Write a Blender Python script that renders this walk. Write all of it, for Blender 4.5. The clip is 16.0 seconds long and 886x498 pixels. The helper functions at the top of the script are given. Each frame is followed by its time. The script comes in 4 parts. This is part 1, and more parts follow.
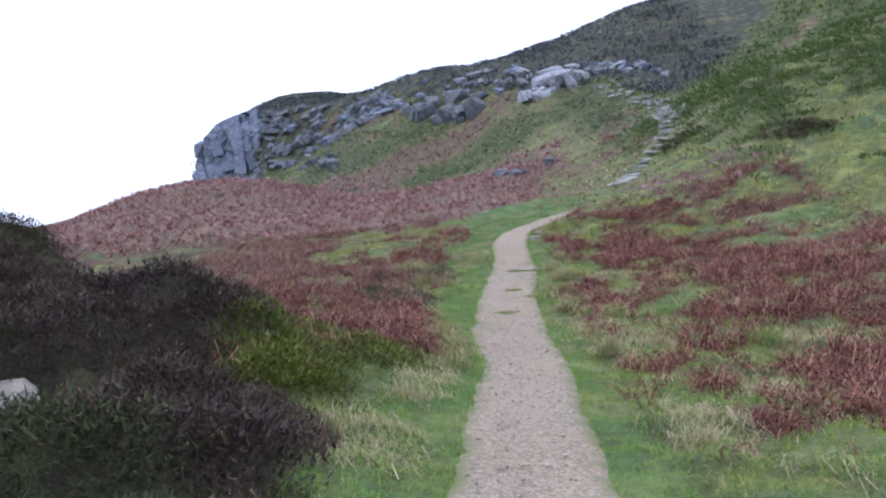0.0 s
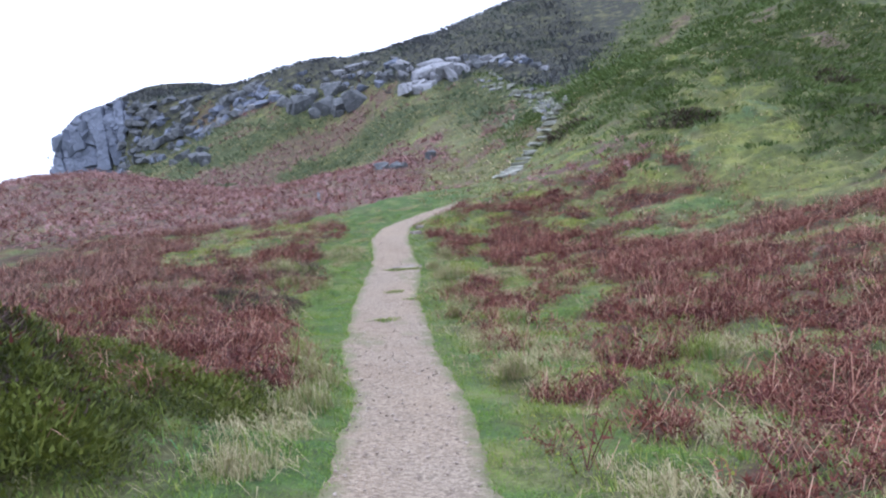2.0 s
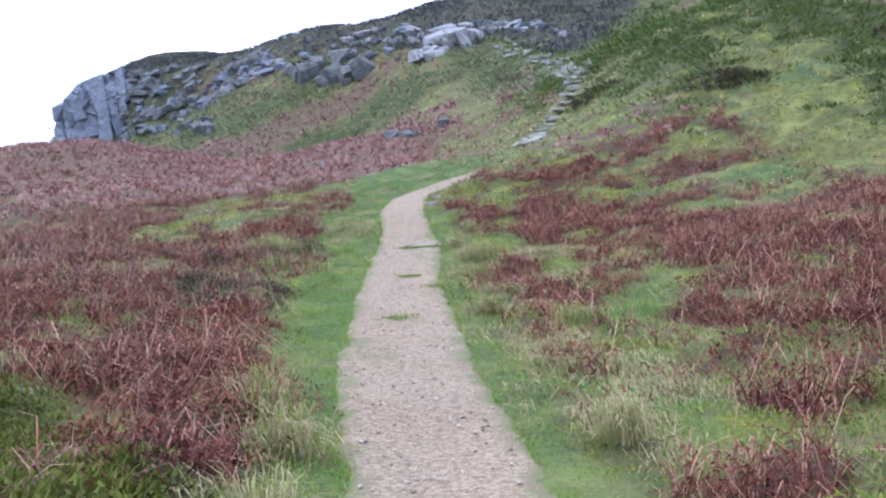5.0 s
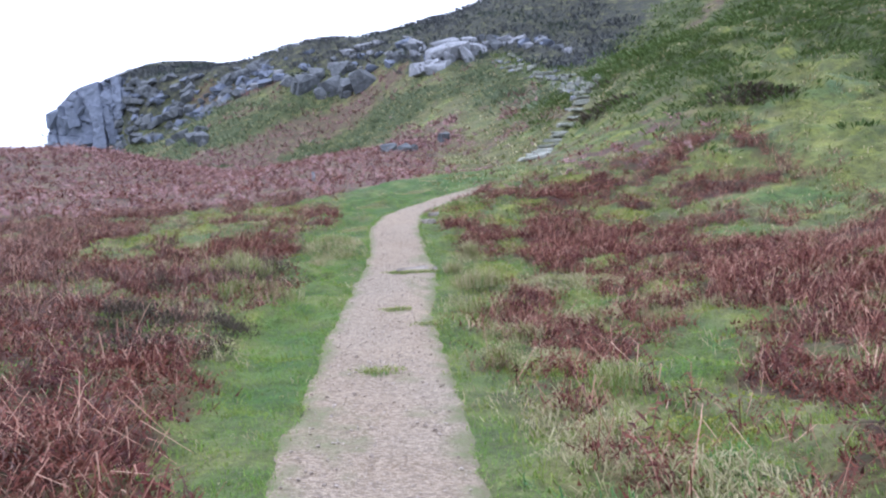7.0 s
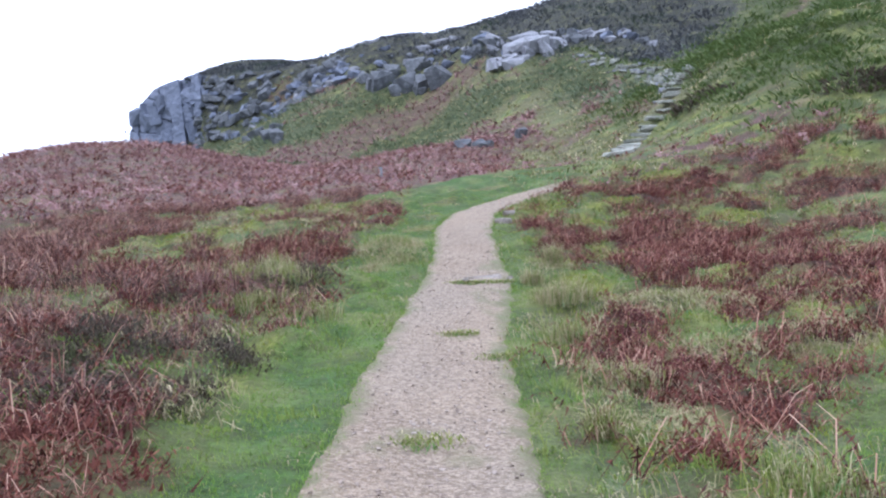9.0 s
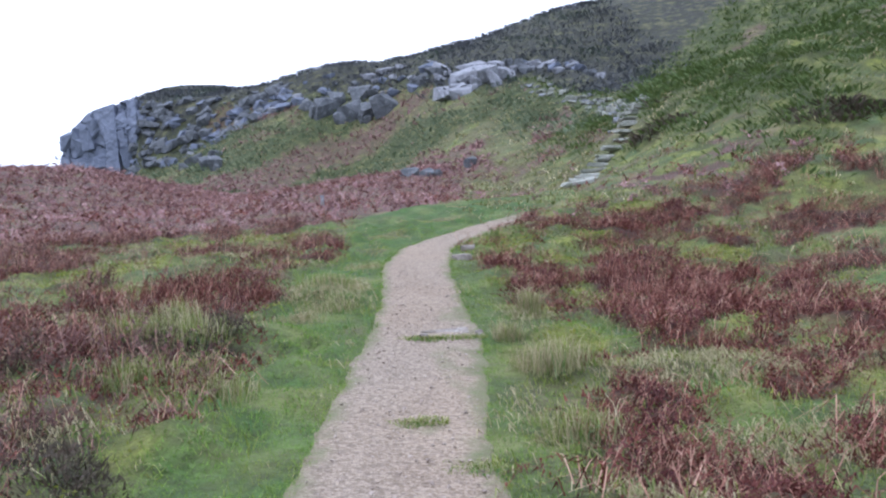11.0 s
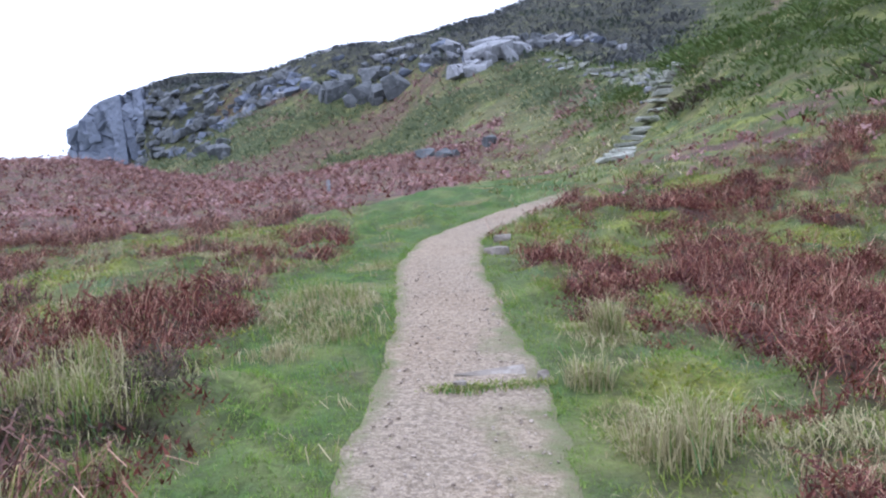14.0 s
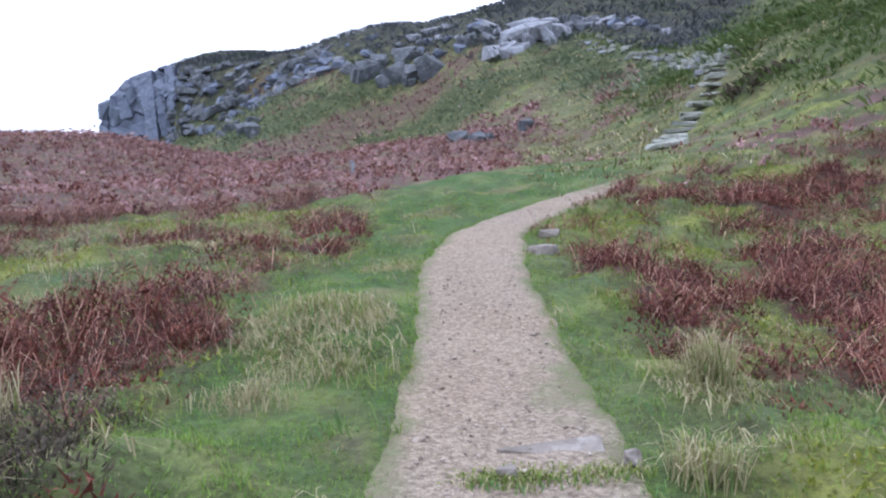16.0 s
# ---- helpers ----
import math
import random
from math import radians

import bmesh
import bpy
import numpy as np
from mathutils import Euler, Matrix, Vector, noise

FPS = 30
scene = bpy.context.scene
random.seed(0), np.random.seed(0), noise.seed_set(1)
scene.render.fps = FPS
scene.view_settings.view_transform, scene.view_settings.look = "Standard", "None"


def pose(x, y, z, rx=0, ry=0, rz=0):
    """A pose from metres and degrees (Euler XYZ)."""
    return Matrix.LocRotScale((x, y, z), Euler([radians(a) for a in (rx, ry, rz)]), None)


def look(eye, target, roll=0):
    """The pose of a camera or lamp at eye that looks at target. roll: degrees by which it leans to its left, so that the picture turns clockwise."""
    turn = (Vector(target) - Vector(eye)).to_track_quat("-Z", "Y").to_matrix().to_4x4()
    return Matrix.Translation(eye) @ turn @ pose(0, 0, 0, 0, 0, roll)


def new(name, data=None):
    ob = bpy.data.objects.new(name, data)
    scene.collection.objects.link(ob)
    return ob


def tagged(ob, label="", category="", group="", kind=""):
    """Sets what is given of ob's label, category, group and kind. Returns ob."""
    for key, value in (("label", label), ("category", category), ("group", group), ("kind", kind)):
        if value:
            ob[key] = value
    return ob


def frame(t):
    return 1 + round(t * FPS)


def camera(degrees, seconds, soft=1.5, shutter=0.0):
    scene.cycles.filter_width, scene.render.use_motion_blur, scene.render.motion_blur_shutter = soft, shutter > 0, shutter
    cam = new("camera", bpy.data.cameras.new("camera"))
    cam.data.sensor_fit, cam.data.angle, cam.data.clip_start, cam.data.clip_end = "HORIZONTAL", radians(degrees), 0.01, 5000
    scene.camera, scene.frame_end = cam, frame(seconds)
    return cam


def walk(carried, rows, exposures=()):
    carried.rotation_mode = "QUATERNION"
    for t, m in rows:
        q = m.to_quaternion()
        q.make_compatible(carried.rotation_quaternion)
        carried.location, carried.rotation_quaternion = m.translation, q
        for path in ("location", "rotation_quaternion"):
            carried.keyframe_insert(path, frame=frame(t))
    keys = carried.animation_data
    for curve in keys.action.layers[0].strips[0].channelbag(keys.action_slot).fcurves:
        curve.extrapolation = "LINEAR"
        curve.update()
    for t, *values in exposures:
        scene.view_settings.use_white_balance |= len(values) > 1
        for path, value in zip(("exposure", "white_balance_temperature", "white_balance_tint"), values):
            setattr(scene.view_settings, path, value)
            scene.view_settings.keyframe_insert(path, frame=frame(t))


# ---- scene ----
cam = camera(56.3, 16.0, soft=2.2)
METRES, EYE, TILT, LEAN, TURN = 18.3, 1.5, 0.0, 0.0, 0.0
ROWS = [
    (0.0, 0.0, 0.0, 0.0, -0.3, -3.16, 5.48),
    (0.5, -0.0001, 0.0272, -0.0031, -3.33, -3.19, 5.82),
    (1.0, 0.0063, 0.063, -0.0075, -4.6, -3.66, 5.94),
    (1.5, 0.0092, 0.0959, -0.0084, -7.49, -4.06, 5.96),
    (2.0, 0.0143, 0.1326, -0.0096, -8.46, -4.18, 5.73),
    (2.5, 0.021, 0.1634, -0.0107, -12.07, -4.24, 5.16),
    (3.0, 0.0212, 0.197, -0.0127, -13.42, -4.54, 4.58),
    (3.5, 0.0261, 0.2272, -0.0154, -12.81, -5.53, 3.92),
    (4.0, 0.0182, 0.2572, -0.0174, -10.95, -6.74, 4.51),
    (4.5, 0.0185, 0.288, -0.0214, -8.29, -6.37, 4.98),
    (5.0, 0.0237, 0.3164, -0.022, -7.84, -5.89, 5.51),
    (7.5, 0.0476, 0.4811, -0.0305, -7.32, -4.32, 3.54),
    (8.0, 0.0546, 0.5149, -0.0331, -5.69, -3.98, 3.26),
    (8.5, 0.0583, 0.5475, -0.0343, -5.43, -4.49, 3.26),
    (9.0, 0.0583, 0.5816, -0.0352, -2.63, -4.33, 3.77),
    (9.5, 0.0603, 0.6147, -0.0342, -4.05, -3.91, 3.43),
    (10.0, 0.0591, 0.6483, -0.0351, -5.02, -2.52, 3.0),
    (12.5, 0.0616, 0.7972, -0.0357, -7.83, -2.49, 4.18),
    (13.0, 0.0659, 0.8257, -0.0403, -6.69, -2.87, 4.77),
    (13.5, 0.0699, 0.8517, -0.0391, -6.92, -3.91, 4.5),
    (14.0, 0.0686, 0.8802, -0.0354, -5.44, -3.47, 4.81),
    (14.5, 0.0741, 0.9075, -0.0331, -5.85, -2.31, 4.1),
    (15.0, 0.0766, 0.929, -0.0351, -5.98, -2.25, 3.27),
    (15.5, 0.0751, 0.9579, -0.0353, -3.62, -2.71, 3.91),
    (16.0, 0.0753, 0.9897, -0.0348, -3.31, -4.35, 3.28),
]
walk(cam, [(t, pose(0, 0, EYE, TILT, LEAN, TURN) @ pose(METRES * x, METRES * y, METRES * z, 90 + pitch, roll, yaw)) for t, x, y, z, yaw, pitch, roll in ROWS],
     exposures=[(0, 0.44, 5250, 18), (0.5, 0.34, 5250, 18), (1, 0.39, 5250, 18), (2, 0.6, 5250, 18), (3, 0.7, 5250, 18), (4.5, 0.8, 5250, 18), (8, 0.7, 5250, 18), (9.5, 0.64, 5250, 18), (10.2, 0.55, 5250, 18), (12.5, 0.52, 5250, 18), (14.5, 0.6, 5250, 18), (16, 0.53, 5250, 18)])

# ---- light: bright overcast ----
SUN_UP, SUN_ROUND = radians(66), radians(-74)
world = bpy.data.worlds.new("overcast")
scene.world = world
world.use_nodes = True
wt = world.node_tree
wt.nodes.clear()
sky = wt.nodes.new("ShaderNodeTexSky")
sky.sky_type, sky.sun_disc, sky.sun_elevation, sky.sun_rotation = "NISHITA", False, SUN_UP, SUN_ROUND
sky.air_density, sky.dust_density = 1.0, 4.0
soften = wt.nodes.new("ShaderNodeMix")
soften.data_type = "RGBA"
soften.inputs["Factor"].default_value = 0.9
soften.inputs["B"].default_value = (14.2, 14.4, 14.9, 1)
back = wt.nodes.new("ShaderNodeBackground")
back.inputs["Strength"].default_value = 0.09
wout = wt.nodes.new("ShaderNodeOutputWorld")
wt.links.new(sky.outputs["Color"], soften.inputs["A"])
wt.links.new(soften.outputs["Result"], back.inputs["Color"])
wt.links.new(back.outputs["Background"], wout.inputs["Surface"])
sun = new("sun", bpy.data.lights.new("sun", "SUN"))
sun.data.energy, sun.data.angle, sun.data.color = 1.5, radians(35), (1.0, 0.96, 0.9)
sun.matrix_world = look((-14, 14, 34), (0, 18, 0))


# ---- relief of the ground ----
XS = np.array([-70, -35, -15, -5, 3, 9, 16, 30, 70.0])
YS = np.array([-20, 8, 18, 26, 34, 46, 65, 90, 118, 150.0])
RELIEF = np.array([
    (-1.78, -0.47, -2.35, -2, -2, -1.5, -1.5, -2.48, 1.92, 1.95),
    (-1.78, -0.06, 0.35, -0.12, -1.5, -1.2, 0, 3.46, 4.01, 12.23),
    (-0.4, -0.19, 0.56, 0.01, 0.95, 2.54, 4.85, 3.51, 10.5, 17.46),
    (0.3, 0.26, 0.05, 0.15, 0.63, 1.5, 2.24, 4.7, 16, 17.5),
    (0.64, -0.65, -0.79, -0.12, 0.77, 1.73, 3.16, 4.1, 18.8, 18.5),
    (0.54, -0.72, -0.71, -0.49, 1.2, 1.44, 4.02, 9.59, 20.4, 20.5),
    (0.18, -0.66, 0.6, 0.23, 2.62, 5.22, 6.12, 12.79, 22, 22.5),
    (-0.29, 1.5, 2.9, 4.18, 3.57, 7.21, 10.54, 13.03, 25.5, 27),
    (-0, 8, 10.7, 12.96, 15.4, 19.19, 25.05, 30.41, 33, 35)])


def spline(nodes, q):
    """Weights of a natural cubic spline's nodes at q."""
    n, h = len(nodes), np.diff(nodes)
    a, b = np.zeros((n, n)), np.zeros((n, n))
    a[0, 0] = a[-1, -1] = 1
    for i in range(1, n - 1):
        a[i, i - 1:i + 2] = h[i - 1], 2 * (h[i - 1] + h[i]), h[i]
        b[i, i - 1:i + 2] = 6 / h[i - 1], -6 / h[i - 1] - 6 / h[i], 6 / h[i]
    s = np.linalg.solve(a, b)
    q = np.clip(q, nodes[0], nodes[-1])
    k = np.clip(np.searchsorted(nodes, q, side="right") - 1, 0, n - 2)
    hk = h[k]
    u = (nodes[k + 1] - q) / hk
    v = 1 - u
    eye = np.eye(n)
    return u[:, None] * eye[k] + v[:, None] * eye[k + 1] + ((u**3 - u)[:, None] * s[k] + (v**3 - v)[:, None] * s[k + 1]) * (hk**2 / 6)[:, None]


TABLE = np.random.RandomState(5).rand(256, 256)


def vnoise(x, y, size=1.0, seed=0):
    """Smooth value noise in 0..1 over cells of that size."""
    x, y = np.asarray(x) / size + seed * 17.31, np.asarray(y) / size + seed * 9.77
    i, j = np.floor(x).astype(int), np.floor(y).astype(int)
    u, v = x - i, y - j
    u, v = u * u * (3 - 2 * u), v * v * (3 - 2 * v)
    i0, j0, i1, j1 = i & 255, j & 255, (i + 1) & 255, (j + 1) & 255
    return (TABLE[i0, j0] * (1 - u) + TABLE[i1, j0] * u) * (1 - v) + (TABLE[i0, j1] * (1 - u) + TABLE[i1, j1] * u) * v


def fbm(x, y, size=1.0, seed=0):
    return 0.55 * vnoise(x, y, size, seed) + 0.28 * vnoise(x, y, size / 2.1, seed + 1) + 0.17 * vnoise(x, y, size / 4.3, seed + 2)


def step01(a, b, v):
    u = np.clip((v - a) / (b - a), 0, 1)
    return u * u * (3 - 2 * u)


# the footpath: x, y, half width
PATH = np.array([(0.2, -12, 0.5), (0.1, -3, 0.5), (0.22, 2, 0.48), (0.38, 4.7, 0.48), (0.56, 6.8, 0.49), (0.85, 9.5, 0.53), (0.89, 12.2, 0.59), (1.02, 14.0, 0.62), (1.12, 15.6, 0.61),
                 (1.25, 17.4, 0.6), (1.37, 18.8, 0.58), (1.72, 21, 0.61), (1.88, 22.3, 0.57), (2.0, 24.2, 0.53), (2.15, 26.9, 0.57), (2.55, 28.8, 0.5),
                 (3.2, 30.1, 0.43), (4.05, 31.35, 0.42), (4.9, 32.3, 0.34), (5.6, 33.2, 0.15)])


def smooth_path():
    """The path's line, rounded at its bends, every few centimetres."""
    d = np.concatenate([[0], np.cumsum(np.hypot(*np.diff(PATH[:, :2], axis=0).T))])
    s = np.arange(0, d[-1], 0.1)
    line = np.stack([np.interp(s, d, PATH[:, i]) for i in range(3)], 1)
    k = np.hanning(15)
    k /= k.sum()
    for i in range(3):
        line[:, i] = np.convolve(np.pad(line[:, i], 7, mode="reflect", reflect_type="odd"), k, "valid")
    return line


LINE = smooth_path()


def off_path(x, y):
    """Signed distance past the path's edge, and the side (left -1, right 1)."""
    x, y = np.asarray(x, float), np.asarray(y, float)
    best, side = np.full(x.shape, 1e9), np.zeros(x.shape)
    near = (np.abs(x - 3) < 14) & (y > -16) & (y < 46)
    xn, yn = x[near], y[near]
    if len(xn):
        out, sd = np.empty(len(xn)), np.empty(len(xn))
        pts = LINE[::2]
        tan = np.gradient(pts[:, :2], axis=0)
        for c in range(0, len(xn), 20000):
            xx, yy = xn[c:c + 20000], yn[c:c + 20000]
            d2 = (xx[:, None] - pts[None, :, 0])**2 + (yy[:, None] - pts[None, :, 1])**2
            k = d2.argmin(1)
            out[c:c + 20000] = np.sqrt(d2[np.arange(len(k)), k]) - pts[k, 2]
            sd[c:c + 20000] = np.sign((xx - pts[k, 0]) * tan[k, 1] - (yy - pts[k, 1]) * tan[k, 0])
        best[near], side[near] = out, sd
    return best, side


# the line of the stone stair, kept clear
TRAIL = np.array([(15.1, 52.2), (16.2, 56), (17.0, 59.8), (18.6, 66), (19.6, 72), (19.15, 78), (18.2, 88.5)])
STAIR = np.array([(8.9, 40.9), (9.4, 42.1), (10.2, 43.7), (11.0, 45.2), (11.8, 46.5), (12.4, 47.2), (13.2, 48.3), (14.1, 50.0), (15.0, 52.0)])


def scarp(x, y):
    """The drop of the crag at the headland."""
    edge = 137 - 0.45 * (x + 38) + 3 * (vnoise(x, y, 9, 3) - 0.5)
    height = np.interp(x, [-39, -35, -30, -27, -20, -8, 6], [7.3, 8.8, 9.2, 9.3, 6.9, 3.0, 0])
    return height * step01(-41, -38.5, x) * step01(0, 1, (y - edge + 1 + 5.5 * step01(-30, -24, x)) / (2.5 + 5.5 * step01(-30, -24, x)))


def bell(x, y, cx, cy, rx, ry):
    return np.exp(-((x - cx) / rx)**2 - ((y - cy) / ry)**2)


def ground_z(x, y, d=None):
    x, y = np.asarray(x, float), np.asarray(y, float)
    flat = x.ravel(), y.ravel()
    z = np.empty(len(flat[0]))
    for c in range(0, len(z), 50000):
        z[c:c + 50000] = ((spline(XS, flat[0][c:c + 50000]) @ RELIEF) * spline(YS, flat[1][c:c + 50000])).sum(1)
    z = z.reshape(x.shape) + scarp(x, y) - 0.9 * bell(x, y, -28.5, 146, 7, 14)
    # beyond the headland the land falls to the shore, behind the ridge it runs on
    away = np.maximum(0, np.hypot(np.maximum(np.abs(x) - 70, 0), np.maximum(0, np.maximum(y - 150, -20 - y))))
    z -= np.where(x < 0, 1, 0.25) * 25 * (1 - np.exp(-away / 120))
    if d is None:
        d, _ = off_path(x, y)
    rough = step01(0.1, 1.6, d)
    z += rough * (0.22 * (fbm(x, y, 1.7, 4) - 0.5) + 0.25 * (fbm(x, y, 4.5, 8) - 0.5))
    z += step01(0.0, 0.6, d) * step01(45, 30, y) * 0.13 * (vnoise(x, y, 0.5, 16) * vnoise(x, y, 0.27, 18) * 2 - 0.5)
    z += step01(0.05, 0.35, d) * step01(40, 30, y) * 0.05 * (vnoise(x, y, 0.33, 23) - 0.5)
    z += 0.14 * bell(x, y, 0.85, 24.2, 0.4, 0.9)
    # heather grows in cushions
    z += step01(-0.7, -1.5, x) * step01(14, 11, y) * step01(3, 4.5, y) * 0.5 * (vnoise(x, y, 0.75, 19) - 0.5)
    hill = step01(20, 27, y) * step01(11, 17, x) * step01(110, 80, y) * (0.2 + 0.8 * step01(1.0, 3.0, np.abs(x - np.interp(y, TRAIL[:, 1], TRAIL[:, 0]))))
    along, across = 0.83 * x + 0.55 * y, 0.83 * y - 0.55 * x
    z += hill * (0.85 * (vnoise(along, across * 1.5, 2.6, 27) - 0.5) + 0.6 * (vnoise(along, across * 1.4, 1.15, 28) - 0.5))
    z += step01(34, 40, y) * step01(5, 8, x) * step01(20, 14, x) * step01(0.9, 2.2, np.abs(x - np.interp(y, STAIR[:, 1], STAIR[:, 0]))) * 0.3 * (vnoise(x, y, 1.3, 29) - 0.5)
    z += step01(30, 70, y) * 1.0 * (fbm(x, y, 9, 12) - 0.5)
    mound = 0.8 * bell(x, y, -3.7, 8.1, 1.7, 2.5)
    mound = mound + 0.28 * bell(x, y, -1.9, 9.4, 0.8, 1.8)
    knoll = 1.5 * np.exp(-((x + 7.3) / 1.7)**4 - ((y - 11.5) / 2.2)**4)
    z += mound + knoll + (bell(x, y, -3.7, 8, 2.0, 2.9) + bell(x, y, -6.5, 11, 2, 2.5)) * (0.85 * (vnoise(x, y, 1.05, 14) - 0.5) + 0.34 * (vnoise(x, y, 0.45, 15) - 0.5))
    return z


# ---- what grows where ----
def patch(x, y, spots):
    """1 inside any of the ellipses (x, y, rx, ry), with ragged edges."""
    out = np.zeros(np.shape(x))
    wob = 0.7 * (fbm(x, y, 1.1, 21) - 0.5) + 0.5 * (fbm(x, y, 0.45, 25) - 0.5)
    for cx, cy, rx, ry in spots:
        r = np.sqrt(((x - cx) / rx)**2 + ((y - cy) / ry)**2)
        out = np.maximum(out, step01(1.13, 0.86, r + wob * np.clip(1.2 / min(rx, ry), 0.25, 1)))
    return out


# dead bracken: x, y and half sizes of its clumps, hill side and seaward side
CLUMPS_NEAR = [(3.9, 8.0, 0.5, 1.4), (4.2, 9.0, 0.45, 0.6), (2.5, 8.1, 0.22, 0.4), (2.32, 9.4, 0.42, 0.35), (3.35, 11.45, 0.5, 0.75), (2.35, 12.6, 0.24, 0.32), (2.18, 11.1, 0.12, 0.16), (2.6, 9.7, 0.28, 0.25),
               (5.2, 14.2, 1.0, 1.8), (7.5, 12.9, 1.6, 1.7), (2.5, 14.1, 0.17, 0.34), (3.2, 14.65, 0.14, 0.18), (5.7, 14.8, 1.2, 1.4), (3.6, 6.3, 0.7, 1.0), (3.0, 7.0, 0.35, 0.5), (2.55, 6.3, 0.3, 0.4), (3.1, 5.5, 0.5, 0.5), (5.6, 9.5, 1.0, 1.6), (9.5, 15.5, 2.0, 2.6)]
CLUMPS_MID = [(3.2, 17.3, 0.62, 1.1), (2.95, 18.5, 0.4, 0.35), (3.46, 19.55, 0.34, 0.7), (4.8, 19.6, 0.34, 0.36), (5.15, 18.1, 0.22, 0.18), (3.45, 16.2, 0.4, 0.46), (2.72, 15.3, 0.16, 0.42), (4.2, 18.0, 0.28, 0.28),
              (4.45, 17.0, 0.24, 0.36), (5.3, 16.2, 0.32, 0.8), (2.0, 15.6, 0.13, 0.16), (6.6, 17.6, 1.1, 1.8), (4.45, 17.35, 0.32, 0.3), (8.6, 18.2, 1.4, 1.4), (6.2, 19.6, 0.5, 0.4)]
CLUMPS_BEND = [(8.1, 22.2, 2.4, 1.9), (12.5, 22, 3.6, 2.4), (5.9, 23.7, 0.85, 1.6), (4.65, 21.9, 0.26, 0.5), (5.35, 24.7, 0.5, 0.9), (3.7, 23.2, 0.26, 0.32), (3.28, 23.9, 0.15, 0.4), (3.56, 22.6, 0.22, 0.2), (3.75, 25.2, 0.42, 0.32), (17, 25, 1.5, 0.6)]
CLUMPS_FAR = [(3.9, 26.7, 0.65, 1.3), (7.4, 30.5, 1.8, 1.3), (8.9, 31.3, 1.2, 0.8), (5.2, 31.8, 0.9, 0.8), (6.3, 28.3, 1.2, 0.8), (5.6, 26.5, 0.6, 0.5), (7.1, 26.4, 0.8, 0.6), (9.2, 29.2, 1.6, 0.8), (11.6, 29.4, 1.6, 0.9), (9.8, 26.8, 1.0, 0.5), (10.6, 35.2, 0.9, 0.9), (10.7, 32.9, 1.0, 0.6), (9.7, 36.6, 0.7, 0.8), (12.2, 33.4, 0.9, 0.7)]
CLUMPS_SEA = [(-0.84, 24.0, 0.66, 1.3), (-1.2, 23.1, 0.32, 0.5), (-0.4, 27.7, 0.5, 0.6), (0.45, 29.5, 0.5, 1.9), (-1.5, 29.3, 0.8, 1.0), (-1.6, 16, 0.42, 0.65), (-0.44, 14.6, 0.26, 0.4), (-0.54, 18.6, 0.42, 0.42), (-2.2, 18.8, 0.42, 0.65), (-3.9, 21.7, 0.9, 1.3),
              (-1.0, 11.9, 0.7, 2.2), (-2.6, 12.6, 1.0, 1.6), (-0.66, 14.3, 0.4, 1.0), (-2.6, 17.3, 1.2, 1.8), (-0.5, 11.2, 0.4, 1.4), (-0.6, 10.1, 0.35, 0.6), (-1.9, 13.6, 1.3, 2.0), (-4.4, 16.5, 2.2, 2.4), (-1.2, 21.2, 0.5, 0.5), (-0.5, 20.8, 0.25, 0.4), (-1.5, 15.0, 0.7, 1.0), (-0.8, 14.2, 0.45, 0.6), (-2.3, 16.8, 0.6, 0.8)]
# yellow-green moss and lush blue-green grass between the clumps
MOSS = [(4.9, 27.6, 0.35, 0.7), (6.1, 29.8, 0.5, 0.35), (7.8, 32.2, 0.6, 0.6), (10.2, 36.4, 0.7, 0.5), (4.35, 24.2, 0.4, 0.5), (2.4, 15.6, 0.24, 0.5), (-2.8, 27.4, 0.8, 1.1), (-2.4, 31.1, 0.6, 0.9), (-0.7, 31.9, 0.6, 1.0), (7.9, 27.8, 0.8, 0.6), (3.3, 13.5, 0.5, 0.5), (2.9, 10.4, 0.3, 0.4), (4.2, 29.4, 0.5, 0.9), (3.3, 21.6, 0.4, 0.4), (15.5, 28.5, 2.4, 3.0), (16.8, 32.6, 1.8, 1.6), (12.5, 30.5, 1.4, 0.9)]
LUSH = [(3.6, 22.2, 0.3, 0.45), (3.85, 21.7, 0.45, 0.35), (7.7, 27.4, 0.6, 0.5), (3.7, 15.1, 0.5, 0.42), (4.9, 17.2, 0.42, 0.28), (4.2, 15.8, 0.5, 0.7), (2.6, 10.55, 0.26, 0.3), (0.4, 32.7, 0.5, 0.7), (4.5, 18.7, 0.9, 0.35), (9.6, 25.0, 0.8, 0.5), (2.1, 7.4, 0.3, 0.8), (12.5, 27.6, 1.4, 0.8), (17.5, 23.4, 1.5, 0.7), (3.0, 5.4, 0.5, 0.8)]
OCHRE = [(0.44, 22.95, 0.14, 0.45), (1.1, 22.1, 0.12, 0.2), (1.2, 25.4, 0.14, 0.3), (1.9, 31.0, 0.5, 0.5), (3.2, 33.6, 0.9, 0.5), (4.6, 36.2, 1.1, 0.7), (1.5, 28.6, 0.3, 0.5), (0.62, 23.7, 0.1, 0.3), (1.0, 24.6, 0.3, 0.8), (-0.4, 26.0, 0.4, 0.4)]

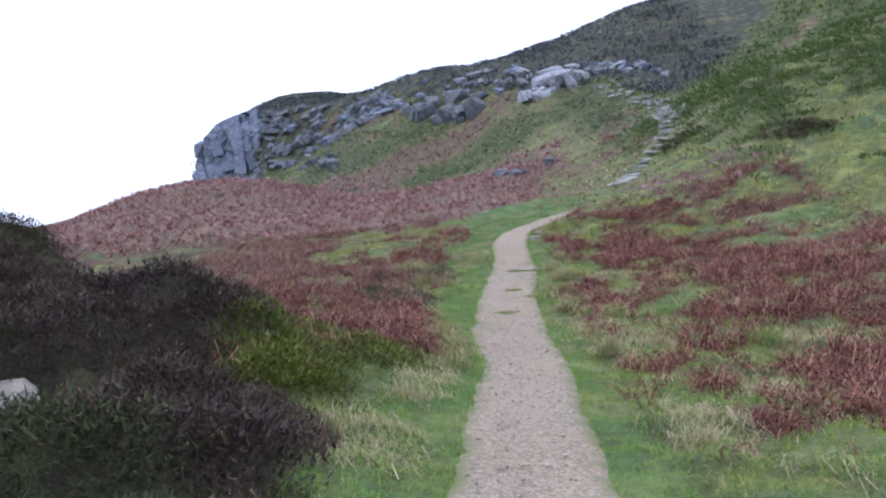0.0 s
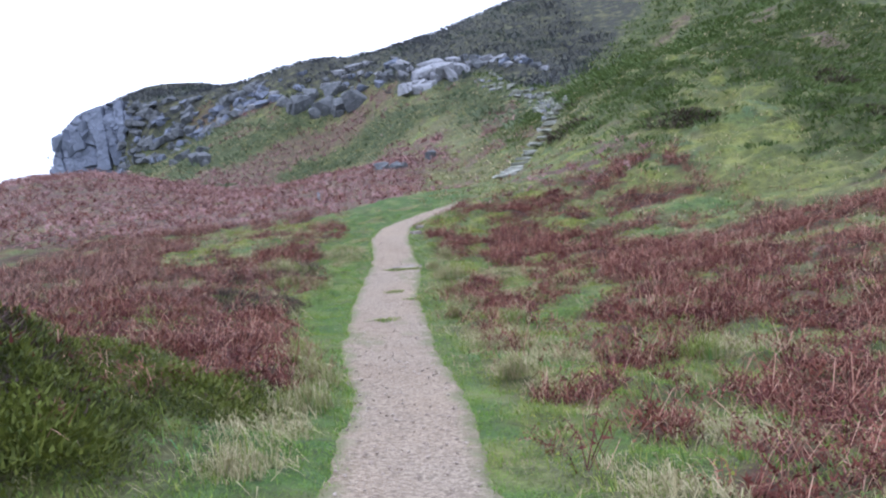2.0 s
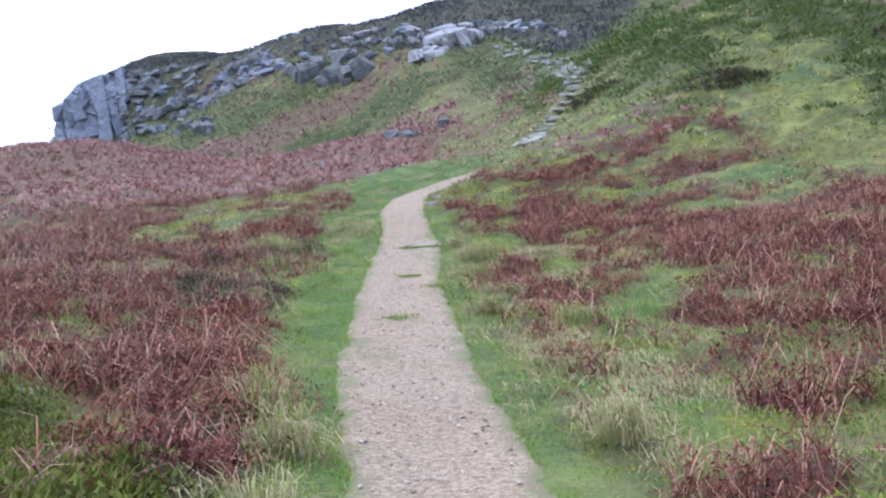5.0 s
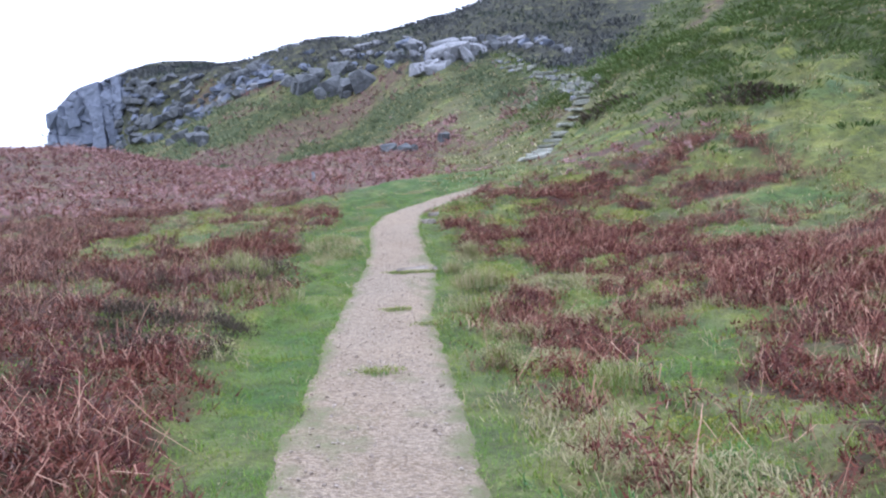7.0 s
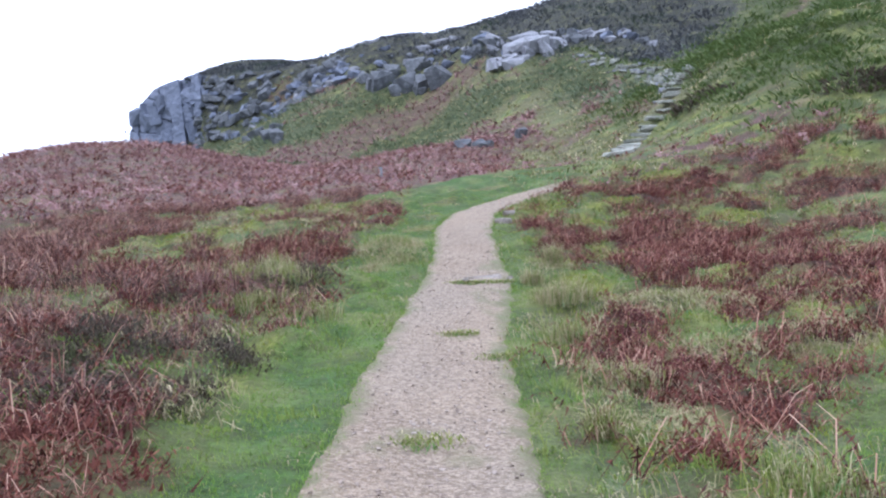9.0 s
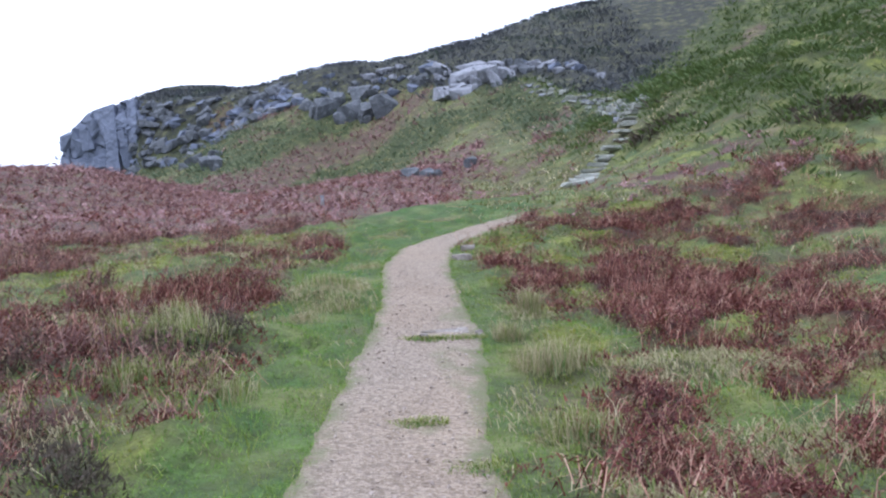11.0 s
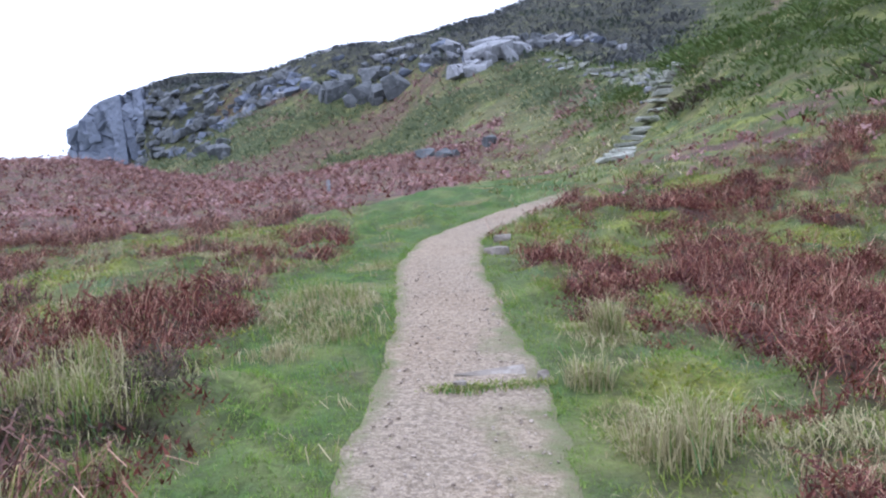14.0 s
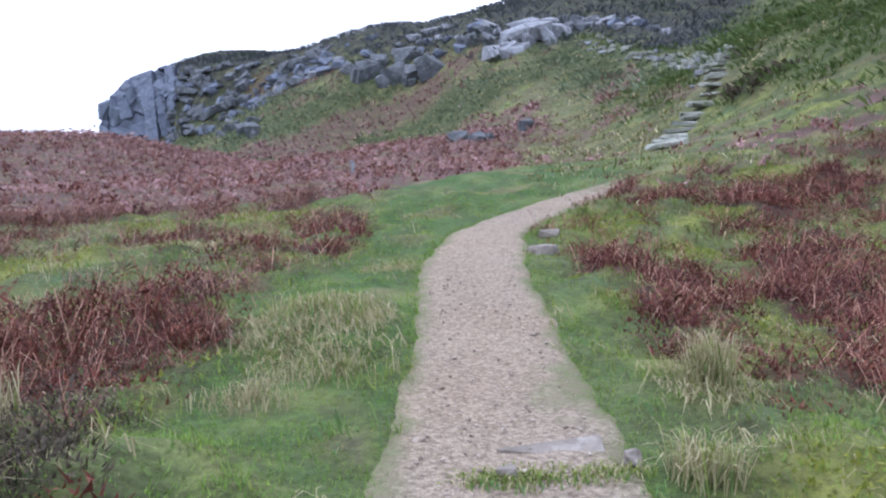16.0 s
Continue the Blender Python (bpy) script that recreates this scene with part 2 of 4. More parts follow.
# bleached grass
DRY_NEAR = [(0.95, 24.4, 0.3, 0.7), (1.9, 6.4, 0.22, 0.8), (2.9, 7.9, 0.3, 0.5), (2.8, 12.0, 0.4, 0.9), (4.6, 11.0, 0.6, 0.6), (4.9, 18.3, 1.3, 0.5), (-1.4, 18.2, 0.5, 0.6), (-0.7, 16.0, 0.35, 0.4), (-1.9, 20.8, 0.6, 0.5), (2.3, 13.4, 0.35, 1.2), (2.15, 10.8, 0.3, 0.8), (2.65, 16.4, 0.35, 1.1)]
DRY_FAR = [(3.2, 18.2, 0.4, 0.5), (2.8, 20.8, 0.25, 0.6), (5.2, 20.4, 2.4, 0.5), (8.6, 19.4, 1.6, 0.5), (-0.35, 8.3, 0.28, 1.2), (-0.6, 5.6, 0.3, 0.7), (0.0, 10.9, 0.16, 0.6), (0.75, 24.0, 0.45, 0.9), (-0.75, 21.4, 0.35, 0.5), (3.2, 23.0, 0.3, 0.4), (-1.6, 28.5, 1.6, 0.4), (1.6, 26.8, 0.6, 0.3)]


def dry_spots(x, y):
    return np.maximum(patch(x, y, DRY_NEAR), patch(x, y, DRY_FAR))


BILBERRY = [(-1.25, 8.7, 0.8, 1.3), (-1.9, 9.9, 0.8, 1.2), (-1.5, 7.2, 0.5, 0.8)]


def bands(x, y, runs):
    """1 along any of the runs (x0, y0, x1, y1, half width), with ragged edges."""
    out = np.zeros(np.shape(x))
    wob = 1.3 * (fbm(x, y, 2.4, 22) - 0.5) + 0.6 * (fbm(x, y, 0.9, 26) - 0.5)
    for x0, y0, x1, y1, w in runs:
        u = np.clip(((x - x0) * (x1 - x0) + (y - y0) * (y1 - y0)) / ((x1 - x0)**2 + (y1 - y0)**2), 0, 1)
        r = np.hypot(x - x0 - u * (x1 - x0), y - y0 - u * (y1 - y0)) / w
        out = np.maximum(out, step01(1.15, 0.8, r + wob * 0.8))
    return out


def shrub_bands(x, y):
    """Dark green bands of shrub between the rust-coloured ones on the slope."""
    return bands(x, y, [(-15.4, 107.8, -9, 100.6, 3.6), (-9, 100.6, -2.3, 104.9, 2.3), (-2.3, 104.9, 1, 103, 1.2), (-0.6, 93.4, 5.2, 92.9, 1.8), (5.2, 92.9, 9.5, 83.7, 2.8), (9.5, 83.7, 13, 82.4, 2.8), (13, 82.4, 16, 86.5, 1.6), (-16, 116, -11, 113, 2.0)])


def rust_bands(x, y):
    return bands(x, y, [(-15.2, 124.3, -5.7, 114.2, 1.9), (-7.8, 89.6, -2.2, 97.7, 3.2), (-2.2, 97.7, 2.8, 99.8, 3.0), (2.8, 99.8, 8.1, 98.6, 2.3), (-17, 95, -8, 88, 4), (4.5, 57.5, 8.1, 61, 2.6), (8.6, 63, 9.2, 72, 1.4), (13.5, 51.5, 13.4, 54.5, 0.7), (13.5, 62, 15, 68, 1.0), (16.3, 84, 16.5, 88, 0.8), (11.6, 55, 12.6, 58, 0.8), (16.5, 70, 17.5, 74, 0.9), (37, 88, 44, 95, 1.2), (33, 58, 35.5, 64, 1.3), (29.5, 45, 31.5, 50, 1.0)])


def cover(x, y, d=None, side=None):
    """Shares of bracken, heather, turf, straw and moss, each 0..1. On the far slope added straw stands for haze."""
    x, y = np.asarray(x, float), np.asarray(y, float)
    if d is None:
        d, side = off_path(x, y)
    wob = fbm(x, y, 1.3, 31) - 0.5
    # turf verges: wide on the seaward side, narrow on the hill side
    inner = np.interp(y, [4, 6, 8, 9.7, 11, 13.2, 15.2, 17.5, 18.7, 20, 22.9, 23.9, 25.5, 26.4, 28, 30, 35.3, 37, 39, 42], [-1.0, -0.9, -0.45, 0.05, 0.0, -0.2, -0.33, -0.2, 0.17, 0.2, -0.05, 0.0, -0.1, 0.4, 0.95, 1.0, 0.95, 2.6, 5.0, 9])
    outer = np.interp(y, [4, 5.5, 9.6, 12.8, 13.9, 16.7, 19.5, 22.5, 25, 28.4, 29.8, 32.3, 36, 40], [1.35, 1.4, 1.6, 1.85, 1.9, 2.1, 2.4, 2.9, 2.95, 3.15, 3.4, 5.0, 7.6, 9.4])
    edge = np.minimum(x - inner, (outer - x) * 1.2)
    turf = step01(-0.2, 0.2, edge + 0.5 * wob + 0.4 * (fbm(x, y, 0.4, 33) - 0.5)) * step01(41, 38, y) * step01(-2, 0, y)
    turf = turf * (1 - 0.35 * step01(0, 0.5, x - np.interp(y, LINE[:, 1], LINE[:, 0])) * step01(8, 14, y))
    bench = step01(5, 8, y) * step01(84, 70, y) * step01(1.2, -0.2, x - np.interp(y, [10, 30, 34, 38, 60], [-0.6, -0.6, 0.2, 3.5, 7.5]))
    left = bench * step01(0.44, 0.56, 0.6 * fbm(x, y * 0.6, 3.2, 41) + 0.4 * fbm(x, y, 0.9, 43) - 0.035 * step01(13, 16, y) * step01(30, 27, y) + 0.3 * step01(31, 37, y) + 0.14 * step01(-3, -5, x) + 0.1 * step01(-7, -9, x))
    right = step01(8, 10, y) * step01(47, 38, y) * step01(17, 12, x) * step01(2.4, 3.6, x) * step01(0.57, 0.64, fbm(x, y, 0.9, 45))
    clumps = np.maximum.reduce([patch(x, y, c) for c in (CLUMPS_NEAR, CLUMPS_MID, CLUMPS_BEND, CLUMPS_FAR, CLUMPS_SEA)])
    lower = step01(44, 52, y) * step01(100, 88, y) * step01(19, 14, x) * step01(4, 9, x) * 0.8 * step01(0.55, 0.64, 0.5 * fbm(x, y, 3.4, 49) + 0.5 * fbm(x, y, 1.3, 51))
    foot = patch(x, y, [(-1, 66, 9, 8), (-9, 80, 9, 10), (-18, 92, 9, 9)]) * step01(0.34, 0.5, fbm(x, y, 2.2, 52))
    thin = 0.5 * step01(82, 90, y) * step01(118, 108, y) * step01(-24, -16, x) * step01(12, 7, x) * step01(0.47, 0.58, fbm(x, y, 1.8, 47))
    far = np.maximum.reduce([0.85 * rust_bands(x, y), lower, foot, thin]) * (1 - 0.92 * shrub_bands(x, y))
    bracken = np.maximum.reduce([clumps, left, right, far])
    moss, lush, ochre = patch(x, y, MOSS) * (1 - 0.6 * step01(10, 13, x)), patch(x, y, LUSH), patch(x, y, OCHRE)
    heather = patch(x, y, [(-3.9, 8.2, 2.5, 3.2), (-6.8, 11.5, 2.2, 2.6), (-2.2, 5.1, 1.4, 1.9)])
    heather = heather * (1 - 0.75 * patch(x, y, BILBERRY))
    crown = step01(-2, 4, y - np.interp(x, [-40, -30, -26, -16, -8, -5, 0, 6.6, 12, 18, 20, 21, 23, 30, 36.6, 46.7, 70], [134, 131, 125, 120, 115.5, 114.5, 112, 107, 92, 89, 87, 77, 76, 86, 95, 101, 135]) + 10 * (fbm(x, y, 5, 55) - 0.5)) * step01(30, 50, y)
    dark = patch(x, y, [(16.0, 36.0, 1.2, 1.2), (14.2, 44.8, 0.6, 0.9), (12.9, 44.6, 0.5, 0.6), (15.4, 51, 0.6, 0.8), (21.5, 30.8, 0.8, 0.5), (25.2, 39.6, 0.7, 0.8), (-0.6, 21.4, 0.55, 0.8), (-0.35, 22.6, 0.3, 0.4), (-1.3, 20.5, 0.6, 0.7), (-0.9, 16.3, 0.5, 0.7), (-1.4, 17.4, 0.5, 0.6), (-0.6, 17.4, 0.3, 0.5), (-2.0, 18.6, 0.4, 0.5), (-3.0, 21.0, 0.6, 0.6)])
    dark = dark * np.maximum(step01(0.42, 0.5, fbm(x, y, 0.6, 56)), step01(8, 10, x))
    heather = np.maximum(heather, crown * (1 - 0.9 * rust_bands(x, y))) * (1 - patch(x, y, [(-3.1, 5.75, 0.28, 0.26), (-2.3, 5.85, 0.14, 0.18)]))
    bushes = dark * (1 - heather)
    gaps = step01(0.385, 0.48, 0.6 * fbm(x, y, 0.8, 37) + 0.4 * fbm(x, y, 0.3, 39) + 0.13 * step01(31, 38, y) * step01(9, 5, x))
    bracken = bracken * (1 - turf) * (1 - 0.9 * np.maximum(moss, lush)) * (1 - heather) * (1 - bushes) * (0.06 + 0.94 * gaps)
    heather = heather * (1 - turf)
    thick = patch(x, y, [(-0.7, 13.2, 0.42, 0.6), (-1.3, 13.8, 0.5, 0.8), (-0.7, 14.0, 0.4, 0.7), (-1.0, 15.3, 0.45, 0.6), (-0.95, 24.2, 0.95, 0.9), (-0.9, 23.2, 0.7, 0.6), (3.9, 26.6, 0.5, 1.0), (5.8, 23.8, 0.7, 1.2)])
    bracken, turf = np.maximum(bracken, 0.95 * thick), turf * (1 - thick)
    straw = 0.75 * step01(0.44 - 0.04 * step01(1.5, 2.5, x) * step01(30, 26, y), 0.64, 0.6 * fbm(x, y, 2.2, 57) + 0.4 * fbm(x, y, 0.6, 58)) * (1 - heather) * (1 - 0.75 * step01(24, 34, y) * step01(8, 14, x))
    straw = np.maximum(straw, 0.8 * step01(42, 50, y) * step01(92, 84, y) * step01(20, 15, x) * step01(5, 9, x) * step01(0.32, 0.58, fbm(x, y, 2.5, 59)))
    # added straw pales the far slope's grass in place of haze
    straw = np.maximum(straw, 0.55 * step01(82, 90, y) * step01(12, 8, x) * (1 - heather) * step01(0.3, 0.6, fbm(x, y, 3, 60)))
    straw = np.maximum(straw, 0.8 * dry_spots(x, y) * (1 - turf))
    straw = np.maximum(straw * (1 - 0.7 * np.maximum(moss, lush)), ochre)
    turf = np.maximum(turf, lush * 0.9) * (1 - 0.7 * ochre)
    return bracken, heather, turf, straw, moss, bushes


def shrubs(x, y, c):
    """Share of low dark green shrub on the hillside."""
    streak = 0.6 * fbm(x * 0.8 + y * 0.25, y * 0.7 - x * 0.2, 3.6, 81) + 0.4 * fbm(x, y, 1.3, 82)
    up = np.clip((1.6 * x + y - 61) / 20, -1, 1)
    hill = step01(0.36, 0.50, streak + 0.10 * up) * step01(11, 16, x) * step01(22, 30, y) * (1 - 0.85 * step01(0.3, 0.75, patch(x, y, MOSS[-3:]) * (0.4 + 1.2 * fbm(x, y, 1.4, 85))))
    below = 0.85 * step01(0.42, 0.52, streak + 0.06 * step01(4, -4, x)) * step01(12, 4, x) * step01(74, 84, y)
    return np.clip(1 - c[0] - c[1], 0, 1) * np.maximum.reduce([hill, below, shrub_bands(x, y), c[5]])


# ---- materials ----
def shader(name, rough=0.9):
    m = bpy.data.materials.new(name)
    m.use_nodes = True
    nt = m.node_tree
    b = nt.nodes["Principled BSDF"]
    b.inputs["Roughness"].default_value = rough
    b.inputs["Specular IOR Level"].default_value = 0.25
    return m, nt, b


def mixed(nt, fac, a, b, mode="MIX"):
    n = nt.nodes.new("ShaderNodeMix")
    n.data_type, n.blend_type = "RGBA", mode
    for key, v in (("Factor", fac), ("A", a), ("B", b)):
        if hasattr(v, "is_linked"):
            nt.links.new(v, n.inputs[key])
        else:
            n.inputs[key].default_value = v if key == "Factor" else (*v, 1)
    return n.outputs["Result"]


def grain(nt, size, detail=4.0, low=0.3, high=0.7, space="Object"):
    """Noise of that size in metres, stretched to 0..1."""
    co = nt.nodes.new("ShaderNodeTexCoord")
    n = nt.nodes.new("ShaderNodeTexNoise")
    n.inputs["Scale"].default_value, n.inputs["Detail"].default_value = 1 / size, detail
    nt.links.new(co.outputs[space], n.inputs["Vector"])
    r = nt.nodes.new("ShaderNodeMapRange")
    r.inputs["From Min"].default_value, r.inputs["From Max"].default_value = low, high
    nt.links.new(n.outputs["Fac"], r.inputs["Value"])
    return r.outputs["Result"]


def relief(nt, b, height, strength, depth):
    n = nt.nodes.new("ShaderNodeBump")
    n.inputs["Strength"].default_value, n.inputs["Distance"].default_value = strength, depth
    nt.links.new(height, n.inputs["Height"])
    nt.links.new(n.outputs["Normal"], b.inputs["Normal"])


def plant(name, dark, mid, light, through_light=0.25, size=0.8, other=None, other_size=1.5):
    """Leaf or stem: colour varies from island to island and over the ground."""
    m, nt, b = shader(name, 0.75)
    geo = nt.nodes.new("ShaderNodeNewGeometry")
    c = mixed(nt, geo.outputs["Random Per Island"], dark, light)
    c = mixed(nt, grain(nt, size), c, mid)
    if other:
        c = mixed(nt, grain(nt, other_size, 3, 0.48, 0.62), c, mixed(nt, geo.outputs["Random Per Island"], other, mid))
    nt.links.new(c, b.inputs["Base Color"])
    tr = nt.nodes.new("ShaderNodeBsdfTranslucent")
    nt.links.new(c, tr.inputs["Color"])
    mx = nt.nodes.new("ShaderNodeMixShader")
    mx.inputs["Fac"].default_value = through_light
    nt.links.new(b.outputs["BSDF"], mx.inputs[1])
    nt.links.new(tr.outputs["BSDF"], mx.inputs[2])
    nt.links.new(mx.outputs["Shader"], nt.nodes["Material Output"].inputs["Surface"])
    return m


def share(nt, name):
    n = nt.nodes.new("ShaderNodeAttribute")
    n.attribute_name = name
    return n.outputs["Fac"]


def ground_material():
    m, nt, b = shader("moor_ground", 0.95)
    fine, mid, big = grain(nt, 0.05, 6), grain(nt, 0.5, 5), grain(nt, 6, 5)
    grass = mixed(nt, mid, (0.08, 0.108, 0.026), (0.175, 0.178, 0.052))
    grass = mixed(nt, big, grass, (0.08, 0.112, 0.034))
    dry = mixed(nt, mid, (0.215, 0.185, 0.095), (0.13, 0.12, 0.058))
    grass = mixed(nt, grain(nt, 1.4, 4, 0.5, 0.68), grass, (0.11, 0.19, 0.075))
    grass = mixed(nt, grain(nt, 0.8, 4, 0.46, 0.64), grass, (0.235, 0.26, 0.05))
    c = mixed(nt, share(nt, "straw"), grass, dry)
    turf = mixed(nt, mid, (0.045, 0.125, 0.022), (0.12, 0.2, 0.035))
    turf = mixed(nt, grain(nt, 0.18, 5), turf, (0.08, 0.14, 0.04))
    turf = mixed(nt, grain(nt, 1.4, 4, 0.5, 0.75), turf, (0.27, 0.26, 0.09))
    c = mixed(nt, share(nt, "turf"), c, turf)
    c = mixed(nt, share(nt, "moss"), c, mixed(nt, mid, (0.13, 0.165, 0.022), (0.24, 0.25, 0.045)))
    # litter brown, deepened to stand for shade under the bracken
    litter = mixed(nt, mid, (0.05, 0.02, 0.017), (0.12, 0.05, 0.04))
    # beyond 30 m the litter is paled: haze put into the colour
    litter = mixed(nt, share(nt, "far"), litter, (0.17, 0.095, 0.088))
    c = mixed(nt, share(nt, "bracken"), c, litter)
    # far heath is bluer and paler, a haze tint mixed in by distance
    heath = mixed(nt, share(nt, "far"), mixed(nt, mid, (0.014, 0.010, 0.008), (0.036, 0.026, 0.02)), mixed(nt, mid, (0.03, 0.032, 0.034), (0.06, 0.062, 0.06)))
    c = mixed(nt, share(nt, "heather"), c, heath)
    c = mixed(nt, share(nt, "shrub"), c, mixed(nt, mid, (0.038, 0.06, 0.017), (0.08, 0.105, 0.033)))
    c = mixed(nt, fine, c, mixed(nt, 0.58, c, (0.03, 0.028, 0.018)))
    c = mixed(nt, grain(nt, 0.018, 3, 0.4, 0.65), c, mixed(nt, 0.25, c, (0.03, 0.028, 0.018)))
    c = mixed(nt, grain(nt, 0.17, 6, 0.46, 0.68), c, mixed(nt, 0.6, c, (0.04, 0.045, 0.018)))
    c = mixed(nt, grain(nt, 0.55, 5, 0.47, 0.66), c, mixed(nt, 0.5, c, (0.045, 0.05, 0.018)))
    c = mixed(nt, grain(nt, 0.9, 5, 0.5, 0.68), c, mixed(nt, 0.2, c, (0.36, 0.35, 0.13)))
    nt.links.new(c, b.inputs["Base Color"])
    relief(nt, b, fine, 0.7, 0.04)
    return m


def path_material():
    m, nt, b = shader("gravel_path", 0.9)
    co = nt.nodes.new("ShaderNodeTexCoord")
    v = nt.nodes.new("ShaderNodeTexVoronoi")
    v.inputs["Scale"].default_value = 55
    nt.links.new(co.outputs["Object"], v.inputs["Vector"])
    c = mixed(nt, grain(nt, 0.9, 5), (0.20, 0.143, 0.086), (0.303, 0.231, 0.148))
    c = mixed(nt, grain(nt, 2.6, 3, 0.42, 0.62), c, (0.25, 0.202, 0.139))
    sep = nt.nodes.new("ShaderNodeSeparateColor")
    nt.links.new(v.outputs["Color"], sep.inputs["Color"])
    c = mixed(nt, sep.outputs["Red"], mixed(nt, 0.45, c, (0.10, 0.072, 0.052)), mixed(nt, 0.5, c, (0.45, 0.372, 0.29)))
    c = mixed(nt, grain(nt, 0.045, 6, 0.48, 0.7), c, mixed(nt, 0.6, c, (0.10, 0.075, 0.06)))
    c = mixed(nt, share(nt, "moss"), c, mixed(nt, grain(nt, 0.1, 5), (0.165, 0.14, 0.085), (0.12, 0.145, 0.055)))
    nt.links.new(c, b.inputs["Base Color"])
    relief(nt, b, v.outputs["Distance"], 0.7, 0.02)
    return m


def rock_material(name, dark, light, lichen, size=0.5):
    m, nt, b = shader(name, 0.85)
    obj = nt.nodes.new("ShaderNodeObjectInfo")
    c = mixed(nt, grain(nt, size, 6), dark, light)
    c = mixed(nt, grain(nt, size * 0.35, 6, 0.55, 0.75), c, lichen)
    c = mixed(nt, obj.outputs["Random"], c, mixed(nt, 0.35, c, dark))
    nt.links.new(c, b.inputs["Base Color"])
    relief(nt, b, grain(nt, size * 0.3, 8), 0.6, size * 0.12)
    return m


MOOR = ground_material()
GRAVEL = path_material()
STONE = rock_material("pale_stone", (0.15, 0.128, 0.105), (0.30, 0.262, 0.222), (0.38, 0.35, 0.31), 0.25)
# rock grey with the lift and blue cast of haze painted in
CRAG = rock_material("crag_rock", (0.11, 0.125, 0.16), (0.165, 0.185, 0.235), (0.20, 0.22, 0.265), 2.6)
SLAB = rock_material("slab_stone", (0.13, 0.135, 0.105), (0.33, 0.335, 0.28), (0.46, 0.46, 0.41), 0.4)
PALE = rock_material("pale_outcrop", (0.15, 0.155, 0.168), (0.30, 0.305, 0.32), (0.37, 0.375, 0.38), 1.2)
DARK = rock_material("dark_outcrop", (0.06, 0.065, 0.07), (0.14, 0.148, 0.155), (0.22, 0.23, 0.235), 1.0)
FROND = plant("dead_frond", (0.013, 0.004, 0.004), (0.105, 0.028, 0.02), (0.30, 0.115, 0.075), 0.12, 0.35, (0.045, 0.013, 0.015), 0.6)
# distant bracken: haze is put into the colour, paler and pinker than dead_frond
HAZED = plant("hazed_frond", (0.085, 0.042, 0.042), (0.26, 0.14, 0.132), (0.47, 0.32, 0.29), 0.15, 1.2, (0.13, 0.085, 0.09), 2.5)
WORN = plant("worn_frond", (0.026, 0.011, 0.010), (0.125, 0.058, 0.047), (0.29, 0.185, 0.145), 0.12, 0.4, (0.06, 0.032, 0.03), 0.8)
STALK = plant("dead_stalk", (0.16, 0.062, 0.045), (0.33, 0.165, 0.11), (0.6, 0.41, 0.29), 0.1, 0.3)
BLADE = plant("green_blade", (0.055, 0.105, 0.02), (0.165, 0.215, 0.035), (0.33, 0.35, 0.09), 0.3, 0.3, (0.10, 0.22, 0.085), 1.1)
LAWN = plant("turf_blade", (0.045, 0.125, 0.018), (0.14, 0.245, 0.035), (0.27, 0.345, 0.07), 0.28, 0.16, (0.22, 0.25, 0.05), 0.7)
HILL = plant("hill_blade", (0.042, 0.07, 0.016), (0.105, 0.128, 0.03), (0.215, 0.222, 0.065), 0.28, 0.9, (0.175, 0.145, 0.058), 2.2)
STRAW = plant("straw_blade", (0.19, 0.16, 0.07), (0.33, 0.29, 0.15), (0.55, 0.49, 0.30))
MOSSY = plant("moss_shoot", (0.10, 0.135, 0.016), (0.21, 0.235, 0.035), (0.36, 0.36, 0.07), 0.25, 0.2)
MATTED = plant("matted_blade", (0.20, 0.15, 0.045), (0.33, 0.265, 0.085), (0.48, 0.40, 0.17), 0.2, 0.2)
# the blue-grey of distance haze is part of this heather colour
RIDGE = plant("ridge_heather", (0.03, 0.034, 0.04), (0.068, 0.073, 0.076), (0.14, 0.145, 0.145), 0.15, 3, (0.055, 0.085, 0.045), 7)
LING = plant("heather_sprig", (0.011, 0.008, 0.006), (0.042, 0.026, 0.02), (0.115, 0.07, 0.053), 0.08, 0.5, (0.016, 0.012, 0.010), 0.8)
LING_DARK = plant("dark_heather_sprig", (0.011, 0.014, 0.006), (0.034, 0.042, 0.014), (0.08, 0.09, 0.028), 0.08, 0.6)
PEBBLE = plant("pebble", (0.09, 0.066, 0.05), (0.26, 0.205, 0.16), (0.48, 0.42, 0.355), 0.0)
SHRUB = plant("hill_shrub", (0.034, 0.058, 0.016), (0.066, 0.105, 0.026), (0.135, 0.175, 0.046), 0.2, 0.9, (0.11, 0.14, 0.036), 2.2)
# shrub green lightened and greyed to imitate haze over the far slope
SLOPE = plant("slope_shrub", (0.055, 0.08, 0.045), (0.11, 0.145, 0.08), (0.2, 0.235, 0.13), 0.2, 2.0, (0.16, 0.15, 0.085), 4.0)
BUSH = plant("dark_bush", (0.022, 0.02, 0.013), (0.058, 0.048, 0.03), (0.13, 0.09, 0.065), 0.12, 0.5)
LING_GREEN = plant("green_shrub", (0.03, 0.05, 0.009), (0.095, 0.115, 0.014), (0.17, 0.18, 0.03), 0.15, 0.5, (0.03, 0.038, 0.012), 0.6)


